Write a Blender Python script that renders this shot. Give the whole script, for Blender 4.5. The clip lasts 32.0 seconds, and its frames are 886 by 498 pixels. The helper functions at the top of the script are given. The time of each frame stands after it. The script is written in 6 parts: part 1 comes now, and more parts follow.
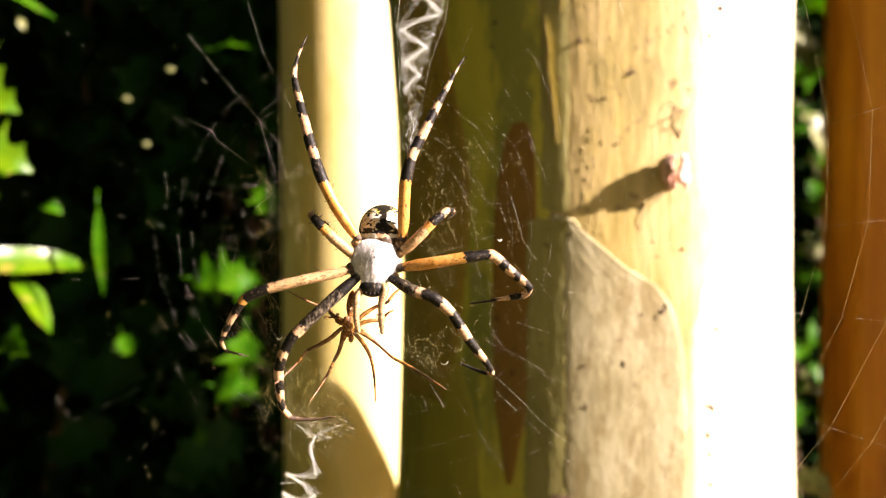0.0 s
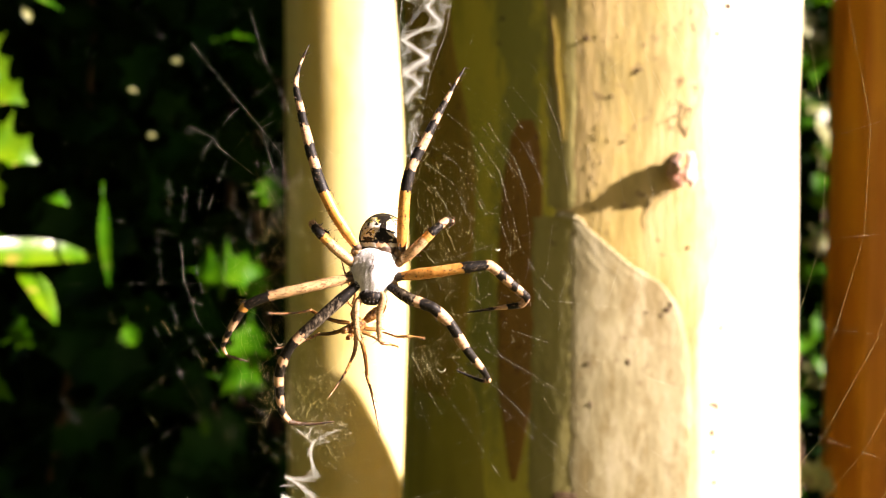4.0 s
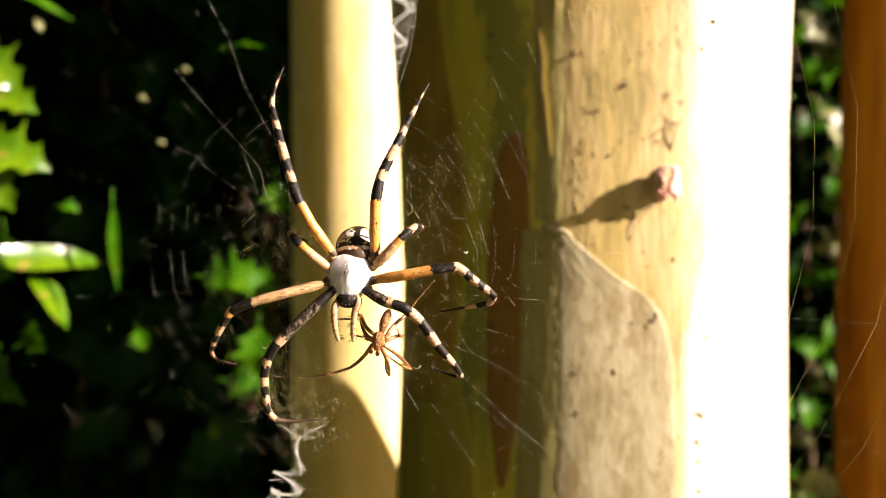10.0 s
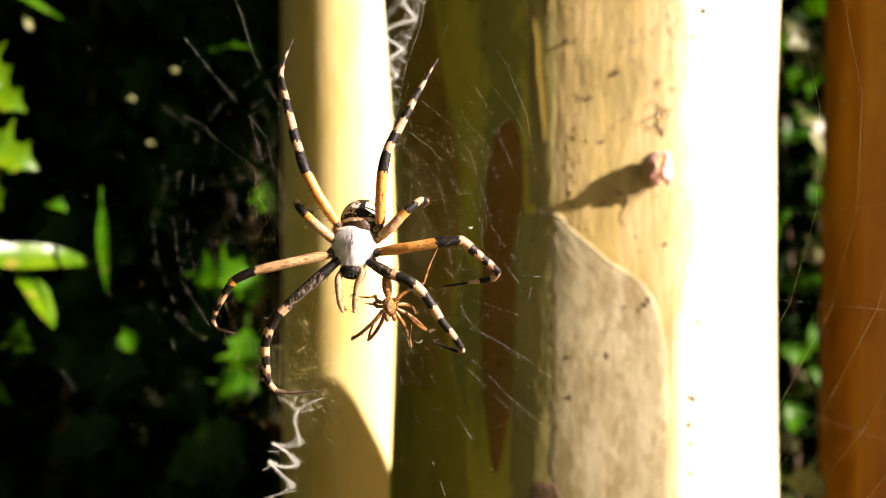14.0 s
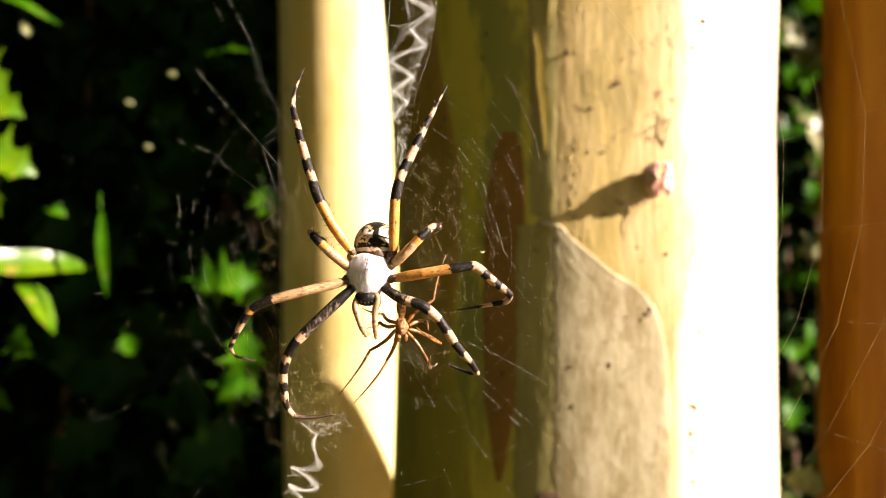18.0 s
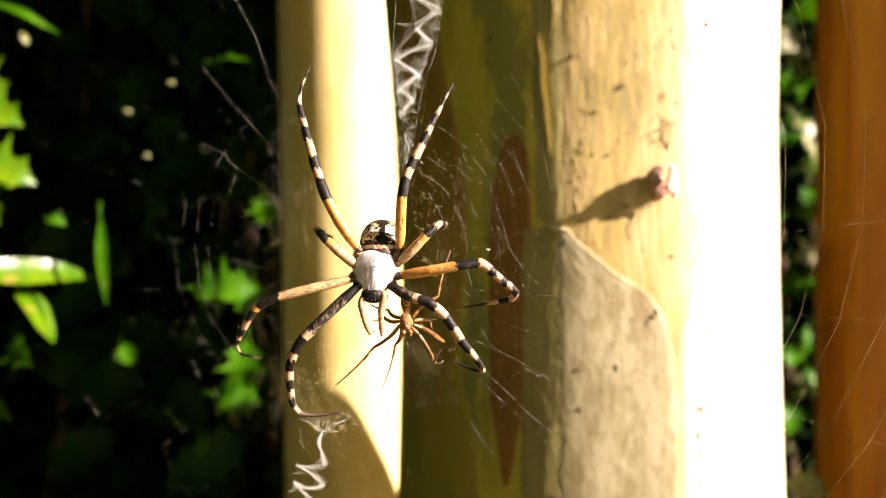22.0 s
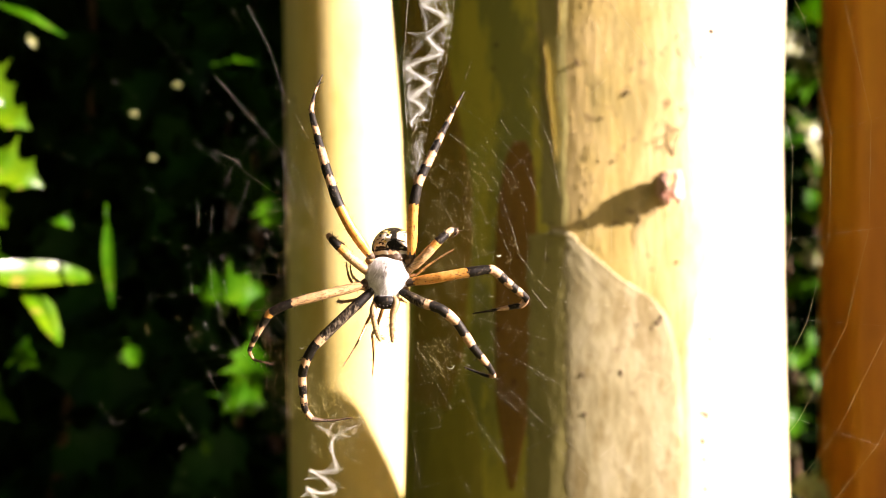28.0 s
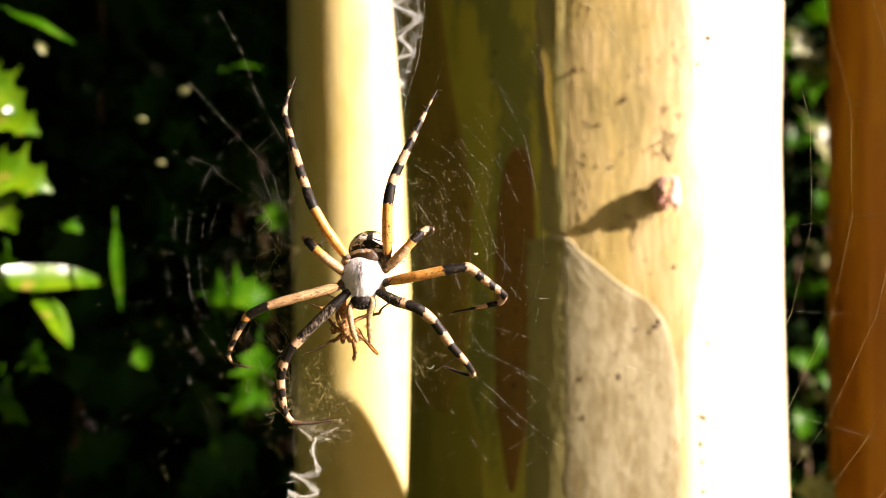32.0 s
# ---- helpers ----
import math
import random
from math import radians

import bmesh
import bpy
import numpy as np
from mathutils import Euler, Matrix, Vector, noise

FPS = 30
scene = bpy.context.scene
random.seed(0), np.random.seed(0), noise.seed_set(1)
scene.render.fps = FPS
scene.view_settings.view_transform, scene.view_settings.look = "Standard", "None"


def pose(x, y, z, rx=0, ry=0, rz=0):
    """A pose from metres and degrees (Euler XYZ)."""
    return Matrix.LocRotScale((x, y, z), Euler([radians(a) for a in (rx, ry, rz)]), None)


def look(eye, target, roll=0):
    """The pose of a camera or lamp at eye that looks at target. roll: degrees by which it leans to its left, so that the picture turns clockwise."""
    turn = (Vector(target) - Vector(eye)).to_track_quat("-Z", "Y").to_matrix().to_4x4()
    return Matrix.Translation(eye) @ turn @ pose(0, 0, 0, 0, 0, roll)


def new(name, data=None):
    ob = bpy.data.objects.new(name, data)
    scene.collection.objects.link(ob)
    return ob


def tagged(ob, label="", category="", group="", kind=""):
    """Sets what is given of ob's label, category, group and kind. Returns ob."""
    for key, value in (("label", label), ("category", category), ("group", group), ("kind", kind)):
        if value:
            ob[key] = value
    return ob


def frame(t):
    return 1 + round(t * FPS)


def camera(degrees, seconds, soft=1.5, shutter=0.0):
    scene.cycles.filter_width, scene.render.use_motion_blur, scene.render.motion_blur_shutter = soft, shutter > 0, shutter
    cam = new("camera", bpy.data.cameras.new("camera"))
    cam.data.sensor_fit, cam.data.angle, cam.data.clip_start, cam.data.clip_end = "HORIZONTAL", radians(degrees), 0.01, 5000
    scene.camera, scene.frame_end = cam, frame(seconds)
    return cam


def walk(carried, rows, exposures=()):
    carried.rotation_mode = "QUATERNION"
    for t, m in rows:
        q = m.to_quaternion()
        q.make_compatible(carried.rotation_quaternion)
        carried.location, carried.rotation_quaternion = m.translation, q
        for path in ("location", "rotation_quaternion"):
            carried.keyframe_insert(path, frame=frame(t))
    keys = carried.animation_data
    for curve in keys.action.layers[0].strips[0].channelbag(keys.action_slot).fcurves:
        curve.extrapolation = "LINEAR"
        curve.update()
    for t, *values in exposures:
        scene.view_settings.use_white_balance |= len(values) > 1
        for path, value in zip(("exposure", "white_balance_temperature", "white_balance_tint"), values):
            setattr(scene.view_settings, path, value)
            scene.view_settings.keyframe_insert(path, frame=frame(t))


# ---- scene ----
cam = camera(56, 32.0, soft=0.6)
cam.data.dof.use_dof = True
cam.data.dof.focus_distance = 0.1175
cam.data.dof.aperture_fstop = 20

# the hand-held camera's way, a hand's width from the web
walk(cam, [
    (0, pose(-0.00250, 0.00923, 1.19594, 90.360, -0.115, -0.214)),
    (0.5, pose(-0.00373, 0.01038, 1.19548, 90.388, -0.379, -0.602)),
    (1, pose(-0.00320, 0.01039, 1.19504, 90.523, -0.275, -0.426)),
    (1.5, pose(-0.00224, 0.00873, 1.19854, 89.589, -0.268, -0.051)),
    (2, pose(-0.00209, 0.00926, 1.19725, 89.853, -0.391, -0.040)),
    (2.5, pose(-0.00357, 0.01008, 1.19722, 89.788, -0.692, -0.396)),
    (3, pose(-0.00357, 0.01031, 1.19619, 90.054, -0.604, -0.259)),
    (3.5, pose(-0.00302, 0.00923, 1.19827, 89.537, -0.380, 0.036)),
    (5.5, pose(-0.00310, 0.00847, 1.19543, 90.489, -0.459, 0.006)),
    (6, pose(-0.00108, 0.00787, 1.19576, 90.484, -0.388, 0.412)),
    (6.5, pose(-0.00089, 0.00737, 1.19605, 90.490, -0.402, 0.348)),
    (7, pose(0.00098, 0.00619, 1.19781, 90.153, -0.277, 0.705)),
    (7.5, pose(0.00279, 0.00558, 1.19869, 90.008, -0.190, 1.038)),
    (8, pose(0.00497, 0.00433, 1.19898, 89.998, -0.252, 1.509)),
    (8.5, pose(0.00318, 0.00465, 1.19955, 89.931, -0.409, 0.992)),
    (9, pose(0.00352, 0.00403, 1.20021, 89.877, -0.380, 1.065)),
    (9.5, pose(0.00456, 0.00367, 1.20198, 89.529, -0.323, 1.275)),
    (10, pose(0.00441, 0.00404, 1.20065, 89.801, -0.475, 1.138)),
    (10.5, pose(0.00201, 0.00399, 1.19902, 90.031, -0.675, 0.492)),
    (11, pose(0.00379, 0.00277, 1.19819, 90.119, -0.541, 0.889)),
    (11.5, pose(0.00466, 0.00185, 1.19809, 90.030, -0.379, 1.060)),
    (12, pose(0.00482, 0.00122, 1.19780, 89.965, -0.391, 1.039)),
    (12.5, pose(0.00573, 0.00113, 1.19720, 89.983, -0.420, 1.196)),
    (13, pose(0.00621, 0.00054, 1.19874, 89.511, -0.325, 1.297)),
    (13.5, pose(0.00358, 0.00135, 1.19522, 90.205, -0.469, 0.587)),
    (14, pose(0.00184, 0.00218, 1.19316, 90.595, -0.482, 0.129)),
    (14.5, pose(0.00291, 0.00192, 1.19433, 90.233, -0.345, 0.339)),
    (16.5, pose(0.00202, 0.00155, 1.19544, 90.021, -0.197, 0.229)),
    (17, pose(0.00371, 0.00070, 1.19655, 90.052, 0.122, 0.710)),
    (17.5, pose(0.00149, 0.00138, 1.19543, 90.541, -0.033, 0.168)),
    (18, pose(0.00030, 0.00109, 1.19743, 90.325, -0.096, -0.084)),
    (18.5, pose(0.00070, 0.00029, 1.19860, 90.275, 0.036, 0.140)),
    (19, pose(0.00003, -0.00003, 1.19991, 90.019, -0.011, 0.008)),
    (19.5, pose(-0.00183, 0.00055, 1.19757, 90.585, 0.075, -0.454)),
    (20, pose(-0.00314, 0.00072, 1.19704, 90.712, 0.288, -0.711)),
    (20.5, pose(-0.00324, 0.00012, 1.19721, 90.635, 0.358, -0.651)),
    (21, pose(-0.00268, 0.00028, 1.19760, 90.535, 0.388, -0.468)),
    (21.5, pose(-0.00261, 0.00063, 1.19733, 90.594, 0.325, -0.374)),
    (22, pose(-0.00273, 0.00105, 1.19599, 90.939, 0.249, -0.409)),
    (22.5, pose(-0.00321, 0.00117, 1.19572, 91.060, 0.241, -0.476)),
    (23, pose(-0.00292, 0.00049, 1.19569, 91.092, 0.295, -0.364)),
    (23.5, pose(-0.00255, 0.00022, 1.19645, 90.894, 0.180, -0.211)),
    (24, pose(-0.00305, 0.00025, 1.19797, 90.577, 0.307, -0.302)),
    (24.5, pose(-0.00304, -0.00010, 1.19799, 90.543, 0.210, -0.250)),
    (25, pose(-0.00393, 0.00042, 1.19739, 90.680, 0.159, -0.441)),
    (25.5, pose(-0.00371, 0.00044, 1.19683, 90.828, 0.215, -0.384)),
    (27.5, pose(-0.00449, -0.00004, 1.19613, 91.137, 0.122, -0.415)),
    (28, pose(-0.00348, -0.00022, 1.19721, 90.999, 0.123, -0.176)),
    (28.5, pose(-0.00308, -0.00030, 1.19762, 91.008, 0.113, -0.098)),
    (29, pose(-0.00340, -0.00094, 1.19859, 90.863, 0.094, -0.160)),
    (29.5, pose(-0.00257, -0.00147, 1.19919, 90.772, 0.024, 0.032)),
    (30, pose(-0.00123, -0.00156, 1.20009, 90.636, 0.209, 0.312)),
    (30.5, pose(-0.00132, -0.00198, 1.19886, 90.924, 0.129, 0.273)),
    (31, pose(-0.00283, -0.00222, 1.19826, 91.057, 0.066, -0.067)),
    (31.5, pose(-0.00269, -0.00231, 1.19686, 91.417, 0.148, -0.035)),
    (32, pose(-0.00055, -0.00347, 1.19838, 91.084, 0.291, 0.520)),
], exposures=[(0, 2.03, 7200, 28), (3.5, 2.03, 7200, 28), (6, 1.93, 7200, 28), (7, 1.90, 7200, 28), (8, 1.70, 7200, 28), (9, 1.67, 7200, 28), (11, 1.72, 7200, 28), (13, 1.68, 7200, 28), (14.5, 1.66, 7200, 28), (17, 1.67, 7200, 28), (18, 1.80, 7200, 28), (19, 1.87, 7200, 28), (21, 1.93, 7200, 28), (25, 1.92, 7200, 28), (28, 2.07, 7200, 28), (29, 2.06, 7200, 28), (30, 1.87, 7200, 28), (31, 1.73, 7200, 28), (32, 1.67, 7200, 28)])

# ---- light: low sun from the side, clear sky ----
SUN_EL, SUN_AZ = radians(22), radians(108.5)
SUN_DIR = Vector((math.sin(SUN_AZ) * math.cos(SUN_EL), math.cos(SUN_AZ) * math.cos(SUN_EL), math.sin(SUN_EL)))
world = bpy.data.worlds.new("sky")
scene.world = world
world.use_nodes = True
wn = world.node_tree.nodes
sky = wn.new("ShaderNodeTexSky")
sky.sky_type, sky.sun_disc, sky.sun_elevation, sky.sun_rotation = "NISHITA", False, SUN_EL, SUN_AZ
sky.air_density, sky.dust_density, sky.ozone_density = 0.7, 5.5, 0.0
wn["Background"].inputs["Strength"].default_value = 0.0133
world.node_tree.links.new(sky.outputs[0], wn["Background"].inputs["Color"])
sun_data = bpy.data.lights.new("sun", "SUN")
sun_data.energy, sun_data.angle, sun_data.color = 5.0, radians(0.5), (1.0, 0.94, 0.88)
sun = new("sun", sun_data)
sun.matrix_world = look(SUN_DIR * 8 + Vector((0, 0.3, 1.2)), (0, 0.3, 1.2))


# ---- materials ----
def material(name, colors, scale=(60, 60, 60), detail=6, rough=0.6, bump=0.2, bump_scale=None, speck=None, speck_scale=300,
             speck_at=0.68, metal=0.0, sheen=0.0, trans=0.0, bump_dist=0.001, spec=0.5, patch=None):
    """Noise between a few colours, finer specks of another, and relief, in object space."""
    m = bpy.data.materials.new(name)
    m.use_nodes = True
    nt = m.node_tree
    bsdf = nt.nodes["Principled BSDF"]
    coord = nt.nodes.new("ShaderNodeTexCoord")
    mapping = nt.nodes.new("ShaderNodeMapping")
    mapping.inputs["Scale"].default_value = scale
    nt.links.new(coord.outputs["Object"], mapping.inputs["Vector"])
    tex = nt.nodes.new("ShaderNodeTexNoise")
    tex.inputs["Scale"].default_value = 1.0
    tex.inputs["Detail"].default_value = detail
    tex.inputs["Roughness"].default_value = 0.6
    nt.links.new(mapping.outputs[0], tex.inputs["Vector"])
    ramp = nt.nodes.new("ShaderNodeValToRGB")
    n = len(colors)
    while len(ramp.color_ramp.elements) < n:
        ramp.color_ramp.elements.new(0.5)
    for i, c in enumerate(colors):
        ramp.color_ramp.elements[i].position = 0.3 + 0.4 * i / max(1, n - 1)
        ramp.color_ramp.elements[i].color = (*c, 1)
    nt.links.new(tex.outputs[0], ramp.inputs[0])
    out = ramp.outputs[0]
    if patch:
        # broad stains: colour, scale, threshold, softness, strength
        tint, patch_scale, at, soft, most = patch
        pm = nt.nodes.new("ShaderNodeMapping")
        pm.inputs["Scale"].default_value = patch_scale
        pm.inputs["Location"].default_value = (3.1, 1.7, 0.4)
        nt.links.new(coord.outputs["Object"], pm.inputs["Vector"])
        big = nt.nodes.new("ShaderNodeTexNoise")
        big.inputs["Scale"].default_value, big.inputs["Detail"].default_value, big.inputs["Roughness"].default_value = 1.0, 8, 0.68
        nt.links.new(pm.outputs[0], big.inputs["Vector"])
        cover = nt.nodes.new("ShaderNodeMapRange")
        cover.inputs["From Min"].default_value, cover.inputs["From Max"].default_value = at - soft, at + soft
        cover.inputs["To Max"].default_value = most
        nt.links.new(big.outputs[0], cover.inputs["Value"])
        stain = nt.nodes.new("ShaderNodeMixRGB")
        stain.inputs[2].default_value = (*tint, 1)
        nt.links.new(cover.outputs[0], stain.inputs[0])
        nt.links.new(out, stain.inputs[1])
        out = stain.outputs[0]
    if speck:
        fine = nt.nodes.new("ShaderNodeTexNoise")
        fine.inputs["Scale"].default_value = speck_scale
        fine.inputs["Detail"].default_value = 3
        nt.links.new(coord.outputs["Object"], fine.inputs["Vector"])
        step = nt.nodes.new("ShaderNodeValToRGB")
        step.color_ramp.elements[0].position, step.color_ramp.elements[1].position = speck_at - 0.04, speck_at + 0.04
        nt.links.new(fine.outputs[0], step.inputs[0])
        mix = nt.nodes.new("ShaderNodeMixRGB")
        mix.inputs[2].default_value = (*speck, 1)
        nt.links.new(step.outputs[0], mix.inputs[0])
        nt.links.new(out, mix.inputs[1])
        out = mix.outputs[0]
    nt.links.new(out, bsdf.inputs["Base Color"])
    bsdf.inputs["Roughness"].default_value = rough
    bsdf.inputs["Metallic"].default_value = metal
    bsdf.inputs["Specular IOR Level"].default_value = spec
    bsdf.inputs["Sheen Weight"].default_value = sheen
    if trans:
        bsdf.inputs["Subsurface Weight"].default_value = 0.0
        tr = nt.nodes.new("ShaderNodeBsdfTranslucent")
        nt.links.new(out, tr.inputs["Color"])
        ms = nt.nodes.new("ShaderNodeMixShader")
        ms.inputs[0].default_value = trans
        nt.links.new(bsdf.outputs[0], ms.inputs[1])
        nt.links.new(tr.outputs[0], ms.inputs[2])
        nt.links.new(ms.outputs[0], nt.nodes["Material Output"].inputs["Surface"])
    if bump:
        bt = nt.nodes.new("ShaderNodeTexNoise")
        bt.inputs["Scale"].default_value = 1.0
        bt.inputs["Detail"].default_value = 8
        bm_map = nt.nodes.new("ShaderNodeMapping")
        bm_map.inputs["Scale"].default_value = bump_scale or tuple(s * 4 for s in scale)
        nt.links.new(coord.outputs["Object"], bm_map.inputs["Vector"])
        nt.links.new(bm_map.outputs[0], bt.inputs["Vector"])
        bn = nt.nodes.new("ShaderNodeBump")
        bn.inputs["Strength"].default_value = bump
        bn.inputs["Distance"].default_value = bump_dist
        nt.links.new(bt.outputs[0], bn.inputs["Height"])
        nt.links.new(bn.outputs[0], bsdf.inputs["Normal"])
    return m


M_BARK = material("bark_yellow", [(0.345, 0.258, 0.06), (0.51, 0.388, 0.115), (0.61, 0.468, 0.20), (0.47, 0.358, 0.092)], (55, 55, 24), 9, 0.5,
                  0.32, (480, 480, 110), (0.24, 0.16, 0.05), 300, 0.67, bump_dist=0.0009, spec=0.8, patch=((0.29, 0.235, 0.07), (70, 70, 26), 0.53, 0.055, 0.75))
M_OLIVE = material("bark_olive", [(0.30, 0.28, 0.030), (0.55, 0.49, 0.055), (0.46, 0.435, 0.050), (0.62, 0.55, 0.075)], (38, 38, 10), 7, 0.6, 0.3, (200, 200, 60),
                   (0.14, 0.10, 0.03), 300, 0.71, patch=((0.22, 0.235, 0.05), (36, 36, 12), 0.52, 0.03, 0.85))
M_RUST = material("bark_rust", [(0.19, 0.098, 0.010), (0.28, 0.140, 0.016), (0.23, 0.118, 0.012)], (60, 60, 12), 6, 0.65, 0.3, (240, 240, 80),
                  (0.12, 0.04, 0.015), 380, 0.68, patch=((0.21, 0.12, 0.025), (30, 30, 12), 0.55, 0.08, 0.7))
M_UMBER = material("bark_umber", [(0.26, 0.165, 0.020), (0.39, 0.25, 0.032), (0.33, 0.21, 0.026)], (60, 60, 12), 6, 0.65, 0.3, (240, 240, 80),
                   (0.12, 0.05, 0.015), 380, 0.68, patch=((0.27, 0.21, 0.03), (34, 34, 10), 0.52, 0.04, 0.8))
# darker copy of the olive bark for deeper shade low on the trunk
M_OLIVE_SHADED = material("bark_olive_shaded", [(0.23, 0.20, 0.022), (0.35, 0.30, 0.034), (0.29, 0.255, 0.028)], (44, 44, 12), 7, 0.65, 0.3, (200, 200, 60), (0.12, 0.09, 0.03), 300, 0.71)
M_GREY = material("bark_grey_beige", [(0.27, 0.225, 0.10), (0.42, 0.37, 0.20), (0.54, 0.49, 0.31)], (170, 170, 48), 9, 0.7, 0.25, (1100, 1100, 380),
                  (0.20, 0.14, 0.07), 420, 0.71, bump_dist=0.0007, patch=((0.23, 0.17, 0.055), (120, 120, 50), 0.54, 0.05, 0.7))
# grey-green bark, kept dark to carry the trunk's shade further round
M_BARK_SHADE = material("bark_grey_green_shade", [(0.23, 0.21, 0.060), (0.34, 0.305, 0.10), (0.275, 0.25, 0.075)], (60, 60, 14), 8, 0.75, 0.4, (300, 300, 90), (0.16, 0.12, 0.05), 420, 0.68)
M_TAN = material("bark_tan", [(0.40, 0.31, 0.11), (0.55, 0.44, 0.19)], (80, 80, 20), 6, 0.6, 0.3, (300, 300, 80))
M_ORANGE = material("bark_orange", [(0.24, 0.07, 0.005), (0.50, 0.185, 0.012), (0.39, 0.13, 0.008)], (26, 26, 3), 6, 0.55, 0.25, (160, 160, 20),
                    (0.25, 0.08, 0.02), 150, 0.72, patch=((0.72, 0.34, 0.025), (16, 16, 2.5), 0.52, 0.08, 0.85))
M_TAWNY = material("bark_tawny", [(0.46, 0.165, 0.010), (0.62, 0.27, 0.020)], (40, 40, 4), 6, 0.55, 0.25, (160, 160, 20))
M_STEM = material("bark_pale", [(0.67, 0.54, 0.14), (0.78, 0.65, 0.26), (0.72, 0.59, 0.20)], (30, 30, 5), 6, 0.5, 0.2, (160, 160, 40),
                  (0.3, 0.18, 0.05), 200, 0.72, spec=0.9, patch=((0.56, 0.43, 0.085), (30, 30, 12), 0.55, 0.06, 0.6))
# lighter copy of the bark for the side that the sun whitens
M_BARK_LIT = material("bark_sunlit_cream", [(0.60, 0.51, 0.27), (0.72, 0.63, 0.41), (0.66, 0.57, 0.34)], (60, 60, 11), 8, 0.5, 0.3, (400, 400, 120),
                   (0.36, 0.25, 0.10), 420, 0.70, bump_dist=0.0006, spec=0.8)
M_WOUND = material("broken_wood", [(0.60, 0.34, 0.26), (0.76, 0.56, 0.48)], (300, 300, 300), 5, 0.7, 0.5)
M_DARK = material("dark_speck", [(0.06, 0.035, 0.015), (0.12, 0.07, 0.03)], (800, 800, 800), 4, 0.8, 0.3)
M_LEAF = material("leaf_green", [(0.012, 0.09, 0.001), (0.032, 0.145, 0.001), (0.065, 0.19, 0.002)], (40, 40, 40), 5, 0.42, 0.25, (160, 160, 160),
                  (0.10, 0.16, 0.02), 120, 0.72, trans=0.3, spec=0.2)
# glossy leaves, their green also lightened for the sun they catch
M_LEAF_S = material("leaf_shiny_lit", [(0.028, 0.12, 0.001), (0.07, 0.185, 0.002), (0.13, 0.24, 0.004)], (40, 40, 40), 5, 0.24, 0.2, (160, 160, 160),
                    (0.24, 0.22, 0.03), 60, 0.66, trans=0.3, spec=0.8)
M_LEAF_Y = material("leaf_yellow", [(0.20, 0.25, 0.07), (0.34, 0.36, 0.14)], (60, 60, 60), 5, 0.4, 0.25, (160, 160, 160),
                    (0.10, 0.06, 0.02), 160, 0.62, trans=0.3)
# one foliage, two greens: shade darkens the inner colour, sun lightens the outer
M_LEAF_SHADE = material("leaf_shade_inner", [(0.003, 0.010, 0.002), (0.007, 0.022, 0.003)], (20, 20, 20), 4, 0.85, 0.0, spec=0.03)
M_LEAF_O = material("leaf_lit_outer", [(0.015, 0.045, 0.006), (0.04, 0.09, 0.012), (0.065, 0.12, 0.018)], (9, 9, 9), 5, 0.5, 0.0)
M_LEAF_DIM = material("leaf_shade_dim", [(0.003, 0.024, 0.002), (0.008, 0.044, 0.004)], (40, 40, 40), 5, 0.6, 0.2, (160, 160, 160), spec=0.1)
M_TWIG = material("twig_brown", [(0.10, 0.06, 0.03), (0.18, 0.11, 0.05)], (200, 200, 60), 5, 0.8, 0.4)
# ground out of view; this dry-grass colour is picked for its bounced light
M_SOIL = material("lawn", [(0.09, 0.08, 0.014), (0.13, 0.115, 0.022), (0.17, 0.145, 0.034)], (3, 3, 3), 10, 0.95, 0.5, (30, 30, 30),
                  (0.10, 0.12, 0.03), 40, 0.62, bump_dist=0.02)
M_SILK = material("silk", [(0.78, 0.76, 0.56), (0.87, 0.87, 0.72)], (500, 500, 500), 2, 0.35, 0.0)
M_SILK_T = material("silk_thread", [(0.58, 0.50, 0.12), (0.90, 0.82, 0.42)], (300, 300, 300), 2, 0.3, 0.0)
M_SILK_W = material("silk_white", [(0.76, 0.80, 0.70), (0.86, 0.90, 0.80)], (500, 500, 500), 2, 0.35, 0.0)
M_BLACK = material("cuticle_black", [(0.004, 0.0035, 0.003), (0.010, 0.008, 0.006)], (1500, 1500, 1500), 5, 0.5, 0.4, None,
                   (0.24, 0.18, 0.11), 4600, 0.66, bump_dist=0.0001, spec=0.25)
M_STREAK = material("cuticle_streaked", [(0.004, 0.0035, 0.003), (0.012, 0.009, 0.006), (0.10, 0.08, 0.055), (0.30, 0.25, 0.18)], (3200, 3200, 1400), 6, 0.5, 0.4, bump_dist=0.0001, spec=0.1)
M_CREAM = material("hair_cream", [(0.48, 0.26, 0.12), (0.62, 0.41, 0.25)], (1500, 1500, 1500), 5, 0.6, 0.4, None,
                   (0.35, 0.18, 0.07), 2400, 0.72, bump_dist=0.0001, patch=((0.07, 0.035, 0.015), (2600, 2600, 2600), 0.58, 0.05, 0.8))
M_AMBER = material("cuticle_amber", [(0.54, 0.20, 0.030), (0.66, 0.305, 0.065), (0.69, 0.42, 0.14)], (700, 700, 700), 5, 0.4, 0.3, None,
                   (0.08, 0.03, 0.01), 3600, 0.63, bump_dist=0.0001)
M_BUFF = material("cuticle_buff", [(0.48, 0.28, 0.12), (0.64, 0.42, 0.22)], (900, 900, 900), 5, 0.45, 0.3, None,
                  (0.07, 0.035, 0.015), 4600, 0.62, bump_dist=0.0001, patch=((0.12, 0.06, 0.02), (900, 4200, 3600), 0.56, 0.04, 0.75))
